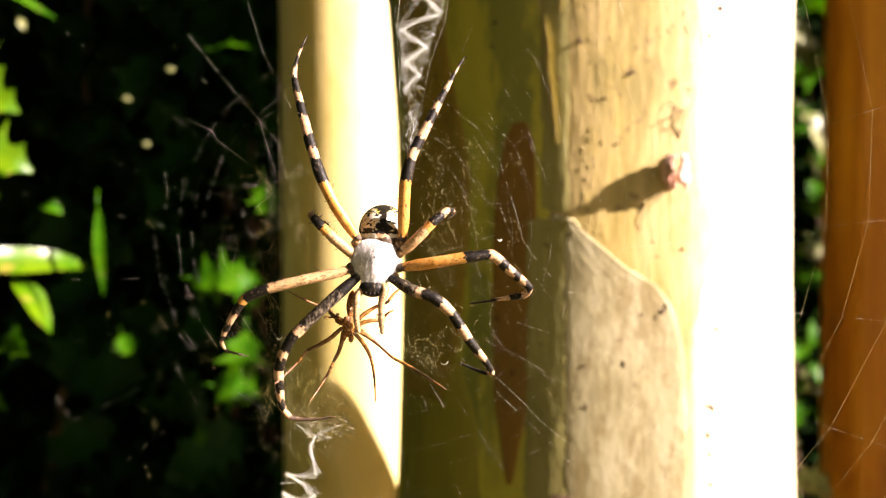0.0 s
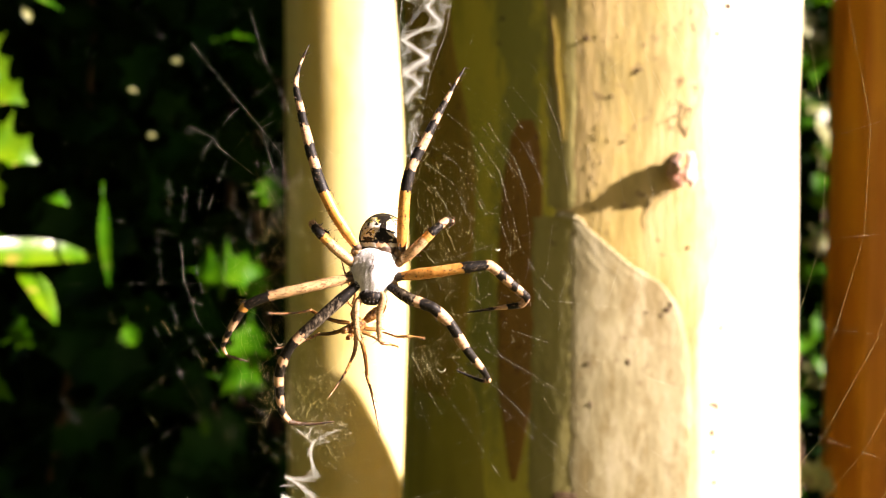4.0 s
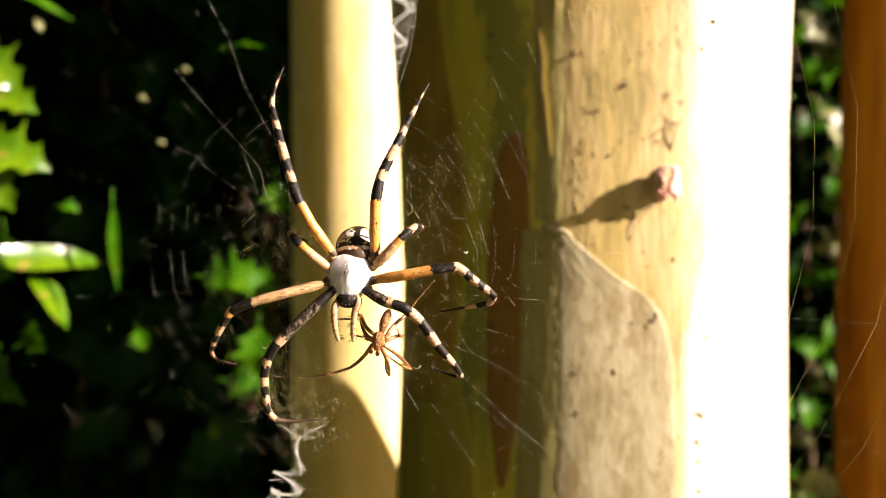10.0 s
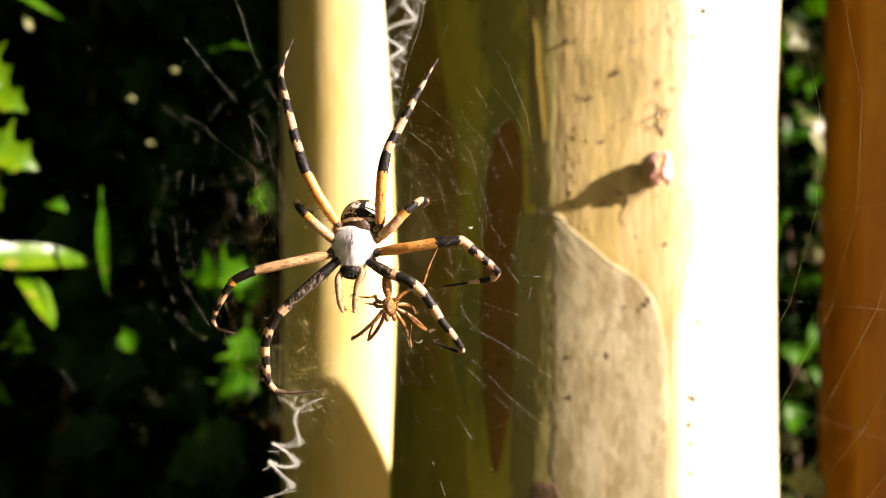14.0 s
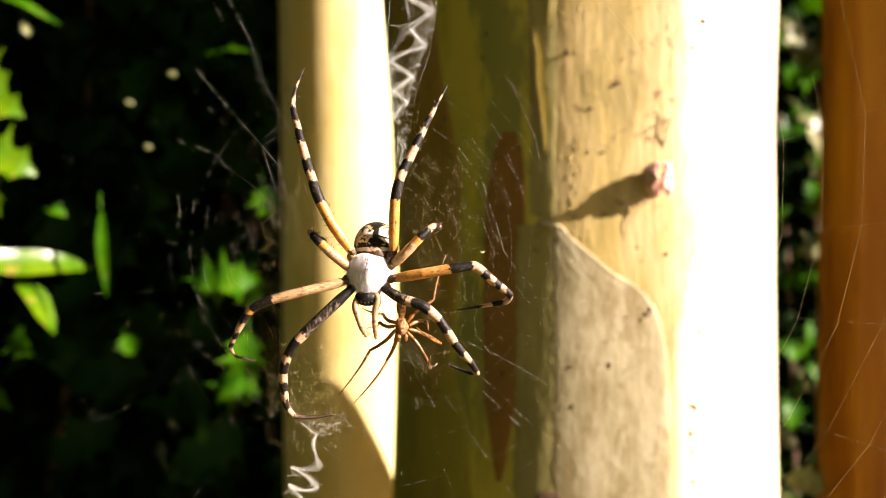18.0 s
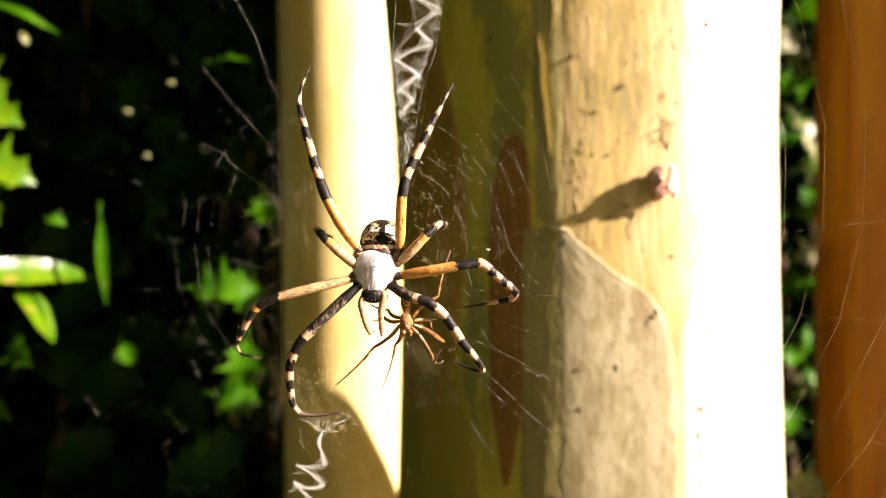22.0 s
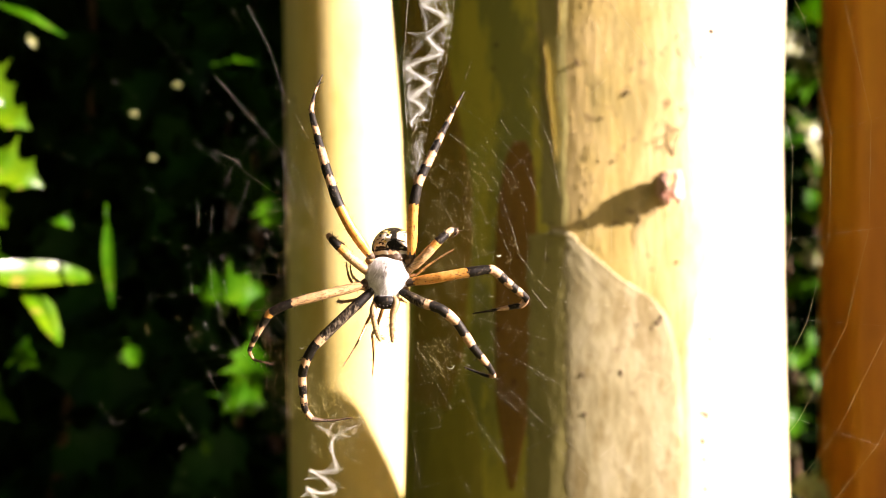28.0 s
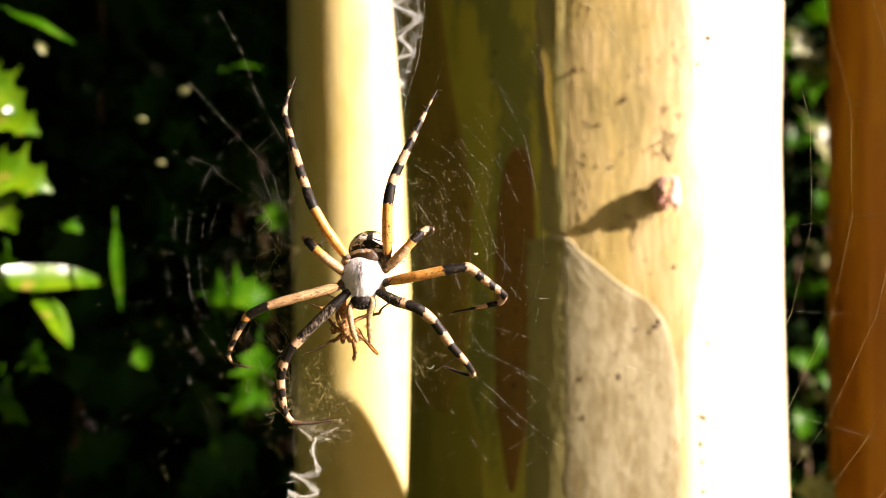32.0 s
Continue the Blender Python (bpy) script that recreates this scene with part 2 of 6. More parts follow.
M_BROWN = material("cuticle_brown", [(0.03, 0.017, 0.008), (0.08, 0.043, 0.017)], (1200, 1200, 1200), 5, 0.4, 0.3)
M_HIP = material("hip_brown", [(0.02, 0.011, 0.005), (0.14, 0.075, 0.022), (0.40, 0.22, 0.07)], (1300, 1300, 1300), 5, 0.45, 0.4, bump_dist=0.0001)
M_SILVER = material("hair_silver", [(0.66, 0.65, 0.64), (0.86, 0.86, 0.86), (0.78, 0.77, 0.77)], (2600, 2600, 700), 6, 0.4, 0.3,
                    (6000, 6000, 1500), (0.22, 0.21, 0.20), 1300, 0.74, bump_dist=0.00006)
M_HIDE = material("hide_grey", [(0.50, 0.48, 0.44), (0.80, 0.79, 0.76)], (2600, 2600, 900), 6, 0.5, 0.3, bump_dist=0.00006)
M_WHITE = material("abdomen_white", [(0.74, 0.70, 0.56), (0.84, 0.82, 0.74)], (900, 900, 900), 4, 0.6, 0.2, spec=0.2)
M_YELLOW = material("abdomen_yellow", [(0.55, 0.45, 0.05), (0.65, 0.55, 0.12)], (900, 900, 900), 4, 0.4, 0.2)
M_RED = material("male_brown", [(0.05, 0.016, 0.004), (0.26, 0.095, 0.014), (0.70, 0.33, 0.07), (0.88, 0.68, 0.34)], (3000, 3000, 3000), 6, 0.28, 0.7, trans=0.3, bump_dist=0.0003, spec=1.0)
M_MALE_LEG = material("male_leg", [(0.05, 0.019, 0.004), (0.17, 0.065, 0.012), (0.46, 0.22, 0.055)], (1300, 1300, 1300), 5, 0.3, 0.4, bump_dist=0.0001, spec=0.9)


# ---- mesh helpers ----
def mesh_of(name, verts, faces, mats, slots=None, smooth=True):
    me = bpy.data.meshes.new(name)
    me.from_pydata([tuple(v) for v in verts], [], faces)
    for m in (mats if isinstance(mats, (list, tuple)) else [mats]):
        me.materials.append(m)
    if slots is not None:
        me.polygons.foreach_set("material_index", slots)
    if smooth:
        me.polygons.foreach_set("use_smooth", [True] * len(me.polygons))
    me.update()
    return me


def part(name, me, parent, label="", m=None):
    ob = new(name, me)
    ob.parent = parent
    if m is not None:
        ob.matrix_basis = m
    if label:
        tagged(ob, label)
    return ob


def thing(name, label, category, m=None, group=""):
    ob = new(name)
    ob.empty_display_size = 0.01
    if m is not None:
        ob.matrix_basis = m
    return tagged(ob, label, category, group)


def smooth_line(points, steps=6, tight=0.0):
    """Catmull-Rom through a few joints."""
    p = [Vector(q) for q in points]
    p = [p[0] * 2 - p[1]] + p + [p[-1] * 2 - p[-2]]
    out = []
    for i in range(1, len(p) - 2):
        a, b, c, d = p[i - 1:i + 3]
        for k in range(steps):
            t = k / steps
            curve = (0.5 * ((2 * b) + (c - a) * t + (2 * a - 5 * b + 4 * c - d) * t * t + (3 * b - a - 3 * c + d) * t ** 3))
            out.append(curve.lerp(b.lerp(c, t), tight))
    out.append(p[-2])
    return out


def arc_of(line):
    s = [0.0]
    for a, b in zip(line[:-1], line[1:]):
        s.append(s[-1] + (b - a).length)
    return [v / s[-1] for v in s]


def tube(line, radius, sides=8, bands=None, verts=None, faces=None, slots=None):
    """A capped tube along a line. radius(f) by the fraction of its length; bands: (end, slot) in order."""
    verts, faces, slots = ([] if x is None else x for x in (verts, faces, slots))
    arc, base, n = arc_of(line), len(verts), len(line)
    ref = Vector((0.13, 0.97, 0.21))
    for i, p in enumerate(line):
        d = (line[min(i + 1, n - 1)] - line[max(i - 1, 0)]).normalized()
        u = d.cross(ref)
        if u.length < 0.1:
            u = d.cross(Vector((1, 0, 0)))
        u.normalize()
        w = d.cross(u)
        r = radius(arc[i])
        for k in range(sides):
            a = 2 * math.pi * k / sides
            verts.append(p + (u * math.cos(a) + w * math.sin(a)) * r)
    for i in range(n - 1):
        mid = (arc[i] + arc[i + 1]) / 2
        for k in range(sides):
            slot = 0
            if bands:
                uneven = mid + 0.006 * math.sin(k * 1.05 + 5 * noise.noise(Vector((k * 1.7, mid * 9, base * 0.01)))) + 0.012 * noise.noise(Vector((k * 2.3, mid * 70, 5)))
                slot = next((s for e, s in bands if uneven <= e), bands[-1][1])
            a, b = base + i * sides + k, base + i * sides + (k + 1) % sides
            faces.append((a, b, b + sides, a + sides))
            slots.append(slot)
    faces.append(tuple(base + k for k in reversed(range(sides))))
    faces.append(tuple(base + (n - 1) * sides + k for k in range(sides)))
    slots += [bands[0][1] if bands else 0, bands[-1][1] if bands else 0]
    return verts, faces, slots


class Silk:
    """Many fine straight threads gathered in one mesh."""

    def __init__(self):
        self.v, self.f = [], []

    def line(self, a, b, r):
        a, b = Vector(a), Vector(b)
        d = b - a
        if d.length < 1e-6:
            return
        d.normalize()
        u = d.cross(Vector((0.1, 1, 0.2)))
        if u.length < 0.05:
            u = d.cross(Vector((1, 0, 0)))
        u.normalize()
        w = d.cross(u)
        n = len(self.v)
        for p in (a, b):
            for c, s in ((1, 0), (-0.5, 0.866), (-0.5, -0.866)):
                self.v.append(p + (u * c + w * s) * r)
        self.f += [(n, n + 1, n + 4, n + 3), (n + 1, n + 2, n + 5, n + 4), (n + 2, n, n + 3, n + 5)]

    def bead(self, p, r):
        p, n = Vector(p), len(self.v)
        self.v += [p + Vector(d) * r for d in ((1, 0, 0), (-1, 0, 0), (0, 1, 0), (0, -1, 0), (0, 0, 1), (0, 0, -1))]
        self.f += [(n + a, n + b, n + c) for a, b, c in ((0, 2, 4), (2, 1, 4), (1, 3, 4), (3, 0, 4), (2, 0, 5), (1, 2, 5), (3, 1, 5), (0, 3, 5))]

    def mesh(self, name, mat):
        return mesh_of(name, self.v, self.f, mat)


def blob(radii, rings=14, sides=20, shape=None):
    """A rounded body about the origin, long axis z, bent by shape(direction)."""
    verts, faces = [Vector((0, 0, -radii[2]))], []
    for i in range(1, rings):
        a = math.pi * i / rings - math.pi / 2
        for k in range(sides):
            b = 2 * math.pi * k / sides
            verts.append(Vector((radii[0] * math.cos(a) * math.cos(b), radii[1] * math.cos(a) * math.sin(b), radii[2] * math.sin(a))))
    verts.append(Vector((0, 0, radii[2])))
    for k in range(sides):
        faces.append((0, 1 + (k + 1) % sides, 1 + k))
        faces.append((len(verts) - 1, len(verts) - 1 - sides + k, len(verts) - 1 - sides + (k + 1) % sides))
    for i in range(rings - 2):
        for k in range(sides):
            a, b = 1 + i * sides + k, 1 + i * sides + (k + 1) % sides
            faces.append((a, b, b + sides, a + sides))
    if shape:
        verts = [shape(v) for v in verts]
    return verts, faces


MM = 0.001

# ---- ground ----
def ground():
    n, size = 60, 60.0
    verts, faces = [], []
    for j in range(n + 1):
        for i in range(n + 1):
            x, y = (i / n - 0.5) * 2, (j / n - 0.5) * 2
            x, y = size * x * abs(x) ** 1.5, size * y * abs(y) ** 1.5
            verts.append((x, y, 0.05 * noise.noise(Vector((x * 0.4, y * 0.4, 0))) * min(1, math.hypot(x, y))))
    for j in range(n):
        for i in range(n):
            a = j * (n + 1) + i
            faces.append((a, a + 1, a + n + 2, a + n + 1))
    tagged(new("ground", mesh_of("ground", verts, faces, M_SOIL)), "unseen dry lawn, coloured for the light it bounces", "ground", kind="structure")


ground()

# ---- the tree: several smooth-barked stems from one root ----
TRUNK_X, TRUNK_Y, FACE = 0.0498, 0.3009, radians(9.4)
Z_R = ([0, 0.25, 0.7, 1.08, 1.13, 1.19, 1.24, 1.29, 1.36, 1.8, 2.4, 3.0], [0.098, 0.079, 0.070, 0.0675, 0.0665, 0.0652, 0.0652, 0.0668, 0.067, 0.060, 0.046, 0.03])


def trunk_point(theta, z, lift=0.0):
    """On the main trunk: theta in degrees from its face towards the web, positive to the sunny side."""
    a = radians(theta) - FACE
    r = float(np.interp(z, *Z_R)) + lift
    d = (theta + 180) % 360 - 180
    r += 0.0023 * math.exp(-((d - 26) / 10) ** 2)
    # the side towards the slimmer stem swells upwards
    r += float(np.interp(z, [1.19, 1.243, 1.287, 1.36, 1.8], [0, 0.0025, 0.0048, 0.0082, 0.004])) * math.exp(-((d + 76) / 26) ** 2)
    r += 0.0010 * noise.noise(Vector((math.sin(a) * 2.0, math.cos(a) * 2.0, z * 9)))
    return Vector((TRUNK_X + r * math.sin(a), TRUNK_Y - r * math.cos(a), z))


def ring_mesh(name, levels, sides, point, mat):
    verts = [point(360 * k / sides, z) for z in levels for k in range(sides)]
    faces = []
    for i in range(len(levels) - 1):
        for k in range(sides):
            a, b = i * sides + k, i * sides + (k + 1) % sides
            faces.append((a, b, b + sides, a + sides))
    faces.append(tuple(range((len(levels) - 1) * sides, len(levels) * sides)))
    return mesh_of(name, verts, faces, mat)


tree = thing("crape_myrtle_tree", "smooth-barked multi-stemmed tree with peeling yellow and tan bark", "tree", pose(TRUNK_X, TRUNK_Y, 0))
HOME = Matrix.Translation((-TRUNK_X, -TRUNK_Y, 0))


def tree_part(name, me, parent=None, label=""):
    ob = part(name, me, parent or tree, label, HOME if parent is None else None)
    return ob


levels = sorted(set([round(z, 4) for z in np.linspace(-0.03, 1.0, 24)] + [round(z, 4) for z in np.linspace(1.02, 1.40, 130)] + [round(z, 4) for z in np.linspace(1.45, 3.0, 30)]))
trunk = tree_part("trunk", ring_mesh("trunk", levels, 160, trunk_point, M_BARK), label="thick main trunk with peeling yellow-ochre bark")


def bark_plate(name, outline, thick, mat, label, step=0.0016, ease=(1.2, 1.2), cols=14):
    """A thin layer of bark that lies on the main trunk; outline: its ends and its two sides in degrees; ease: how slowly it thins out towards each side."""
    lo, hi, sides = outline
    n = max(6, int((hi - lo) / step))
    verts, faces = [], []
    for i in range(n + 1):
        z = lo + (hi - lo) * i / n
        a, b = sides(z)
        for k in range(cols + 1):
            f = k / cols
            th = a + (b - a) * f
            edge = min(f * 1.2 / ease[0], (1 - f) * 1.2 / ease[1]) * abs(b - a) * 0.00113
            end = min(z - lo, hi - z)
            lift = thick * min(1.0, (min(edge, end) / (thick * 1.2)) ** 0.5) if min(edge, end) > 0 else (-0.0006 if max(ease) < 2 else -0.00004)
            lift += min(0.00012, thick * 0.4) * max(0.0, lift / thick) * noise.noise(Vector((th * 0.8, z * 500, 3)))
            verts.append(trunk_point(th, z, lift))
    for i in range(n):
        for k in range(cols):
            a = i * (cols + 1) + k
            faces.append((a, a + 1, a + cols + 2, a + cols + 1))
    return tree_part(name, mesh_of(name, verts, faces, mat), trunk, label)


def wob(z, seed, amp=1.0, f=90):
    return amp * (noise.noise(Vector((z * f, seed, 0))) + 0.5 * noise.noise(Vector((z * f * 3, seed, 7))))


# the old layer still on the trunk below the slanting break
GREY_TOP = ([-6, -4.0, 0.3, 7.3, 15.9, 19.6, 21.6, 22.4], [1.2055, 1.2045, 1.200, 1.193, 1.1873, 1.181, 1.168, 1.129])


def grey_sides(z):
    right = float(np.interp(-z, [-v for v in GREY_TOP[1]], GREY_TOP[0])) + wob(z, 1, 0.5)
    return (-7.4 + wob(z, 2, 1.1, 120), max(right, -6.0))


bark_plate("bark_plate", (1.085, 1.2052, grey_sides), 0.00028, M_GREY, "weathered grey-beige layer of old bark", ease=(9, 1.2), cols=30)
# olive bark, drawn rightwards so its dark tone also extends the shade
bark_plate("bark_plate", (1.04, 1.38, lambda z: (-75, float(np.interp(z, [1.04, 1.15, 1.20, 1.23, 1.26, 1.38], [-4, -4.5, -6.0, -7, -8.5, -7])) + wob(z, 6, 1.6, 130))), 0.00014, M_OLIVE, "olive-green fresh bark, run out to where shade begins")
# two dark strips that widen the shaded side by colour
bark_plate("bark_plate", (1.07, 1.2070, lambda z: (-16.5 + wob(z, 21, 1.6), -5.0 + wob(z, 22, 0.8, 140))), 0.0002, M_BARK_SHADE, "grey-green strip of bark extending the shade beside the break", ease=(1.2, 6))
bark_plate("bark_plate", (1.2075, 1.33, lambda z: (-12.5 + wob(z, 23, 1.4), -5.5 + wob(z, 24, 1.0, 60))), 0.0002, M_BARK_SHADE, "grey-green strip of bark extending the shade under the curl", ease=(1.2, 12))
bark_plate("bark_plate", (1.130, 1.2345, lambda z: (float(np.interp(z, [1.130, 1.155, 1.1935, 1.215, 1.228, 1.2345], [-20.5, -25.5, -26.6, -25.0, -22.8, -19.2])) + wob(z, 3, 0.4, 50),
                                                    float(np.interp(z, [1.130, 1.155, 1.1935, 1.215, 1.228, 1.2345], [-19.6, -14.4, -12.6, -12.6, -13.6, -16.4])) + wob(z, 4, 0.4, 50))),
           0.00016, M_RUST, "narrow rust-brown scale of bark")
bark_plate("bark_plate", (1.150, 1.30, lambda z: (-66, float(np.interp(z, [1.150, 1.17, 1.20, 1.2187, 1.235, 1.2545, 1.30], [-40, -34, -31, -30, -33, -38, -43])) + wob(z, 5, 0.8, 45))),
           0.00035, M_UMBER, "broad umber-brown patch of bark")
# shade near the trunk's foot, put into a darker bark colour
bark_plate("bark_plate", (1.05, 1.172, lambda z: (-66, float(np.interp(z, [1.05, 1.12, 1.15, 1.165, 1.172], [-24, -25, -28, -33, -39])) + wob(z, 41, 1.2, 60))), 0.0003, M_OLIVE_SHADED, "olive-brown bark darkened low down for shade")
bark_plate("bark_plate", (1.112, 1.1315, lambda z: (-13.5 + 5 * ((z - 1.112) / 0.0195) ** 3 + wob(z, 9, 1), -1.5 - 4 * ((z - 1.112) / 0.0195) ** 3 + wob(z, 10, 1))), 0.0004, M_TWIG, "dark brown flake of bark")


# a paler bark colour on the sunny side, standing in for sun glare
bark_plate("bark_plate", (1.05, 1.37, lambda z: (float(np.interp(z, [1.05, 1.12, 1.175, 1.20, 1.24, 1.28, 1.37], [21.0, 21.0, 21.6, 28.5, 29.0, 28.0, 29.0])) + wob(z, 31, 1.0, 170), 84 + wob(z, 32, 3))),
           0.0001, M_BARK_LIT, "smooth bark coloured pale cream where the sun whitens it", cols=30)


def curl(base, tip, width, lift, mat, label):
    """A strip of bark that has come loose along one side and stands off the trunk."""
    verts, faces, n = [], [], 22
    for i in range(n + 1):
        f = i / n
        th = base[0] + (tip[0] - base[0]) * f + wob(f * 0.05, 11, 0.6)
        z = base[1] + (tip[1] - base[1]) * f
        w = width * math.sin(math.pi * (0.08 + 0.84 * f)) ** 0.7
        for k, (g, up) in enumerate(((0, -0.0004), (0.35, 0.0010), (0.75, lift * 0.7), (1.0, lift), (0.9, lift - 0.0007), (0.4, 0.0002))):
            verts.append(trunk_point(th - w * (1 - g), z, up * (0.4 + 0.6 * math.sin(math.pi * f))))
    for i in range(n):
        for k in range(6):
            a, b = i * 6 + k, i * 6 + (k + 1) % 6
            faces.append((a, b, b + 6, a + 6))
    tree_part("bark_curl", mesh_of("bark_curl", verts, faces, mat), trunk, label)


curl((-8.2, 1.2265), (-11.0, 1.262), 2.2, 0.0018, M_TAN, "tan strip of bark curling off the trunk")
curl((-7.2, 1.262), (-6.2, 1.315), 1.8, 0.0012, M_TAN, "tan strip of bark curling off the trunk")
# the pale ridge at the break
verts, faces, slots = tube([trunk_point(a, z, 0.0008) for a, z in ((-10.5, 1.2062), (-7.5, 1.2058), (-4.5, 1.2050), (-3.0, 1.2035))], lambda f: 0.0006 * (0.4 + math.sin(math.pi * f)), 7)
tree_part("bark_ridge", mesh_of("bark_ridge", verts, faces, M_GREY), trunk, "raised pale lip of bark")


# the stub of a broken shoot, with a splintered pink end
def stub():
    at, out = trunk_point(17.4, 1.2182), (trunk_point(17.4, 1.2182, 1.0) - trunk_point(17.4, 1.2182)).normalized()
    side = Vector((0, 0, 1)).cross(out).normalized()
    lean = Vector((-0.40, -0.91, -0.05)).normalized()
    line = smooth_line([at - out * 0.004, at + out * 0.002, at + out * 0.002 + lean * 0.004, at + out * 0.002 + lean * 0.0095], 5)
    v, f, s = tube(line, lambda q: 0.0043 * (1 - q) ** 1.15 + 0.0003, 18)
    v = [p - side * (p - at).dot(side) * 0.58 + Vector((0, 0, 1)) * 0.0009 * noise.noise(p * 700) + out * 0.0012 * noise.noise(p * 900) for p in v]
    st = tree_part("broken_shoot", mesh_of("broken_shoot", v, f, M_WOUND), trunk, "stub of a broken shoot")
    rnd = random.Random(4)
    verts, faces, slots = [], [], []
    for i in range(60):
        a, h = rnd.uniform(-1.3, 1.3), rnd.uniform(-0.001, 0.006)
        r = 0.0047 * (1 - h / 0.0105) ** 0.8
        p = at + lean * h + side * math.cos(a) * r * 0.42 + Vector((0, 0, math.sin(a) * r))
        q = p + (out + side * 0.8) * rnd.uniform(0.0005, 0.002) + Vector((rnd.uniform(-1, 1), 0, rnd.uniform(-1, 1))) * 0.0008
        tube([p, (p + q) / 2, q], lambda g: 0.0007 * (1.1 - g), 5, None, verts, faces, slots)
    vv, ff = blob((0.0022, 0.0011, 0.0044), 16, 22)
    c, turn = trunk_point(20.0, 1.2182, 0.0044), Matrix.Rotation(radians(19.3 - 9.4 + 30), 3, "Z")
    vv = [c + turn @ (p * (1 + 0.55 * noise.noise(p * 700) + 0.35 * noise.noise(p * 1900))) for p in vv]
    part("torn_flake", mesh_of("torn_flake", vv, ff, M_WOUND), st, "pale pink torn flake of wood")
    part("splinter", mesh_of("splinter", verts, faces, M_WOUND), st, "pinkish splintered wood")


stub()


def shoot(name, points, r, label, mat=M_DARK):
    v, f, s = tube(smooth_line(points, 5), lambda q: 0.36 * r * (1 - 0.75 * q), 6)
    tree_part(name, mesh_of(name, v, f, mat), trunk, label)


# dry tendrils by the stub
shoot("dry_tendril", [trunk_point(20.5, 1.2275), trunk_point(21, 1.2315, 0.0009), trunk_point(22.3, 1.236, 0.0018), trunk_point(23.3, 1.2395, 0.0023), trunk_point(22.6, 1.2405, 0.0027), trunk_point(21.8, 1.238, 0.0027)], 0.0005, "dry curled tendril")
shoot("dry_tendril", [trunk_point(22, 1.2355, 0.0005), trunk_point(19.5, 1.234, 0.0014), trunk_point(17, 1.2325, 0.0014), trunk_point(14.5, 1.2305, 0.0002)], 0.0005, "dry tendril lying along the bark")
shoot("dry_tendril", [trunk_point(21.5, 1.2345, 0.0005), trunk_point(19.5, 1.2305, 0.0009), trunk_point(16.5, 1.2305, 0.0005)], 0.0004, "dry tendril lying along the bark")
shoot("dry_tendril", [trunk_point(17, 1.2125), trunk_point(14.5, 1.2105, 0.0009), trunk_point(11.5, 1.2055, 0.0005), trunk_point(10.8, 1.2015)], 0.0004, "dry tendril under the stub")
shoot("dry_tendril", [trunk_point(12, 1.2105), trunk_point(11.4, 1.2055, 0.0005), trunk_point(11.8, 1.2025)], 0.0004, "dry tendril under the stub")


# small scales of bark that lift along the edge of the light
def bark_flake(theta, z, w, h, lift, mat, seed):
    rnd = random.Random(seed)
    rows, cols, verts, faces = 7, 5, [], []
    for i in range(rows):
        f = i / (rows - 1)
        half = w * math.sin(math.pi * (0.1 + 0.8 * f)) ** 0.6 * (1 + rnd.uniform(-0.2, 0.2))
        for k in range(cols):
            g = k / (cols - 1)
            rim = 0 if 0 < i < rows - 1 and 0 < k < cols - 1 else 1
            verts.append(trunk_point(theta + half * (2 * g - 1) + 0.3 * rnd.uniform(-1, 1) * w, z + h * (f - 0.5), -0.0003 if rim else lift * (0.5 + 0.7 * g) * rnd.uniform(0.7, 1.2)))
    for i in range(rows - 1):
        for k in range(cols - 1):
            a = i * cols + k
            faces.append((a, a + 1, a + cols + 1, a + cols))
    tree_part("bark_flake", mesh_of("bark_flake", verts, faces, mat), trunk)


rf = random.Random(61)
for i in range(170):
    z = rf.uniform(1.10, 1.30)
    th = rf.gauss(-1.5, 2.6)
    if -5 < th < 8:
        bark_flake(th, z, rf.uniform(0.06, 0.28), rf.uniform(0.0006, 0.0024), rf.uniform(0.00006, 0.00018), (M_GREY if z < 1.205 else M_BARK), i)


# scars and lenticels
def speck(theta, z, w, h, seed):
    rnd = random.Random(seed)
    v, f = blob((1, 1, 1), 6, 9)
    c, out = trunk_point(theta, z, 0.0001), (trunk_point(theta, z, 1) - trunk_point(theta, z)).normalized()
    side = Vector((0, 0, 1)).cross(out)
    v = [c + side * p.x * w * (1 + 0.5 * noise.noise(p * 2 + Vector((seed, 0, 0)))) + out * p.y * 0.0005 + Vector((0, 0, p.z * h * (1 + 0.6 * noise.noise(p * 2 + Vector((0, seed, 0)))))) for p in v]
    tree_part("bark_scar", mesh_of("bark_scar", v, f, M_DARK), trunk)


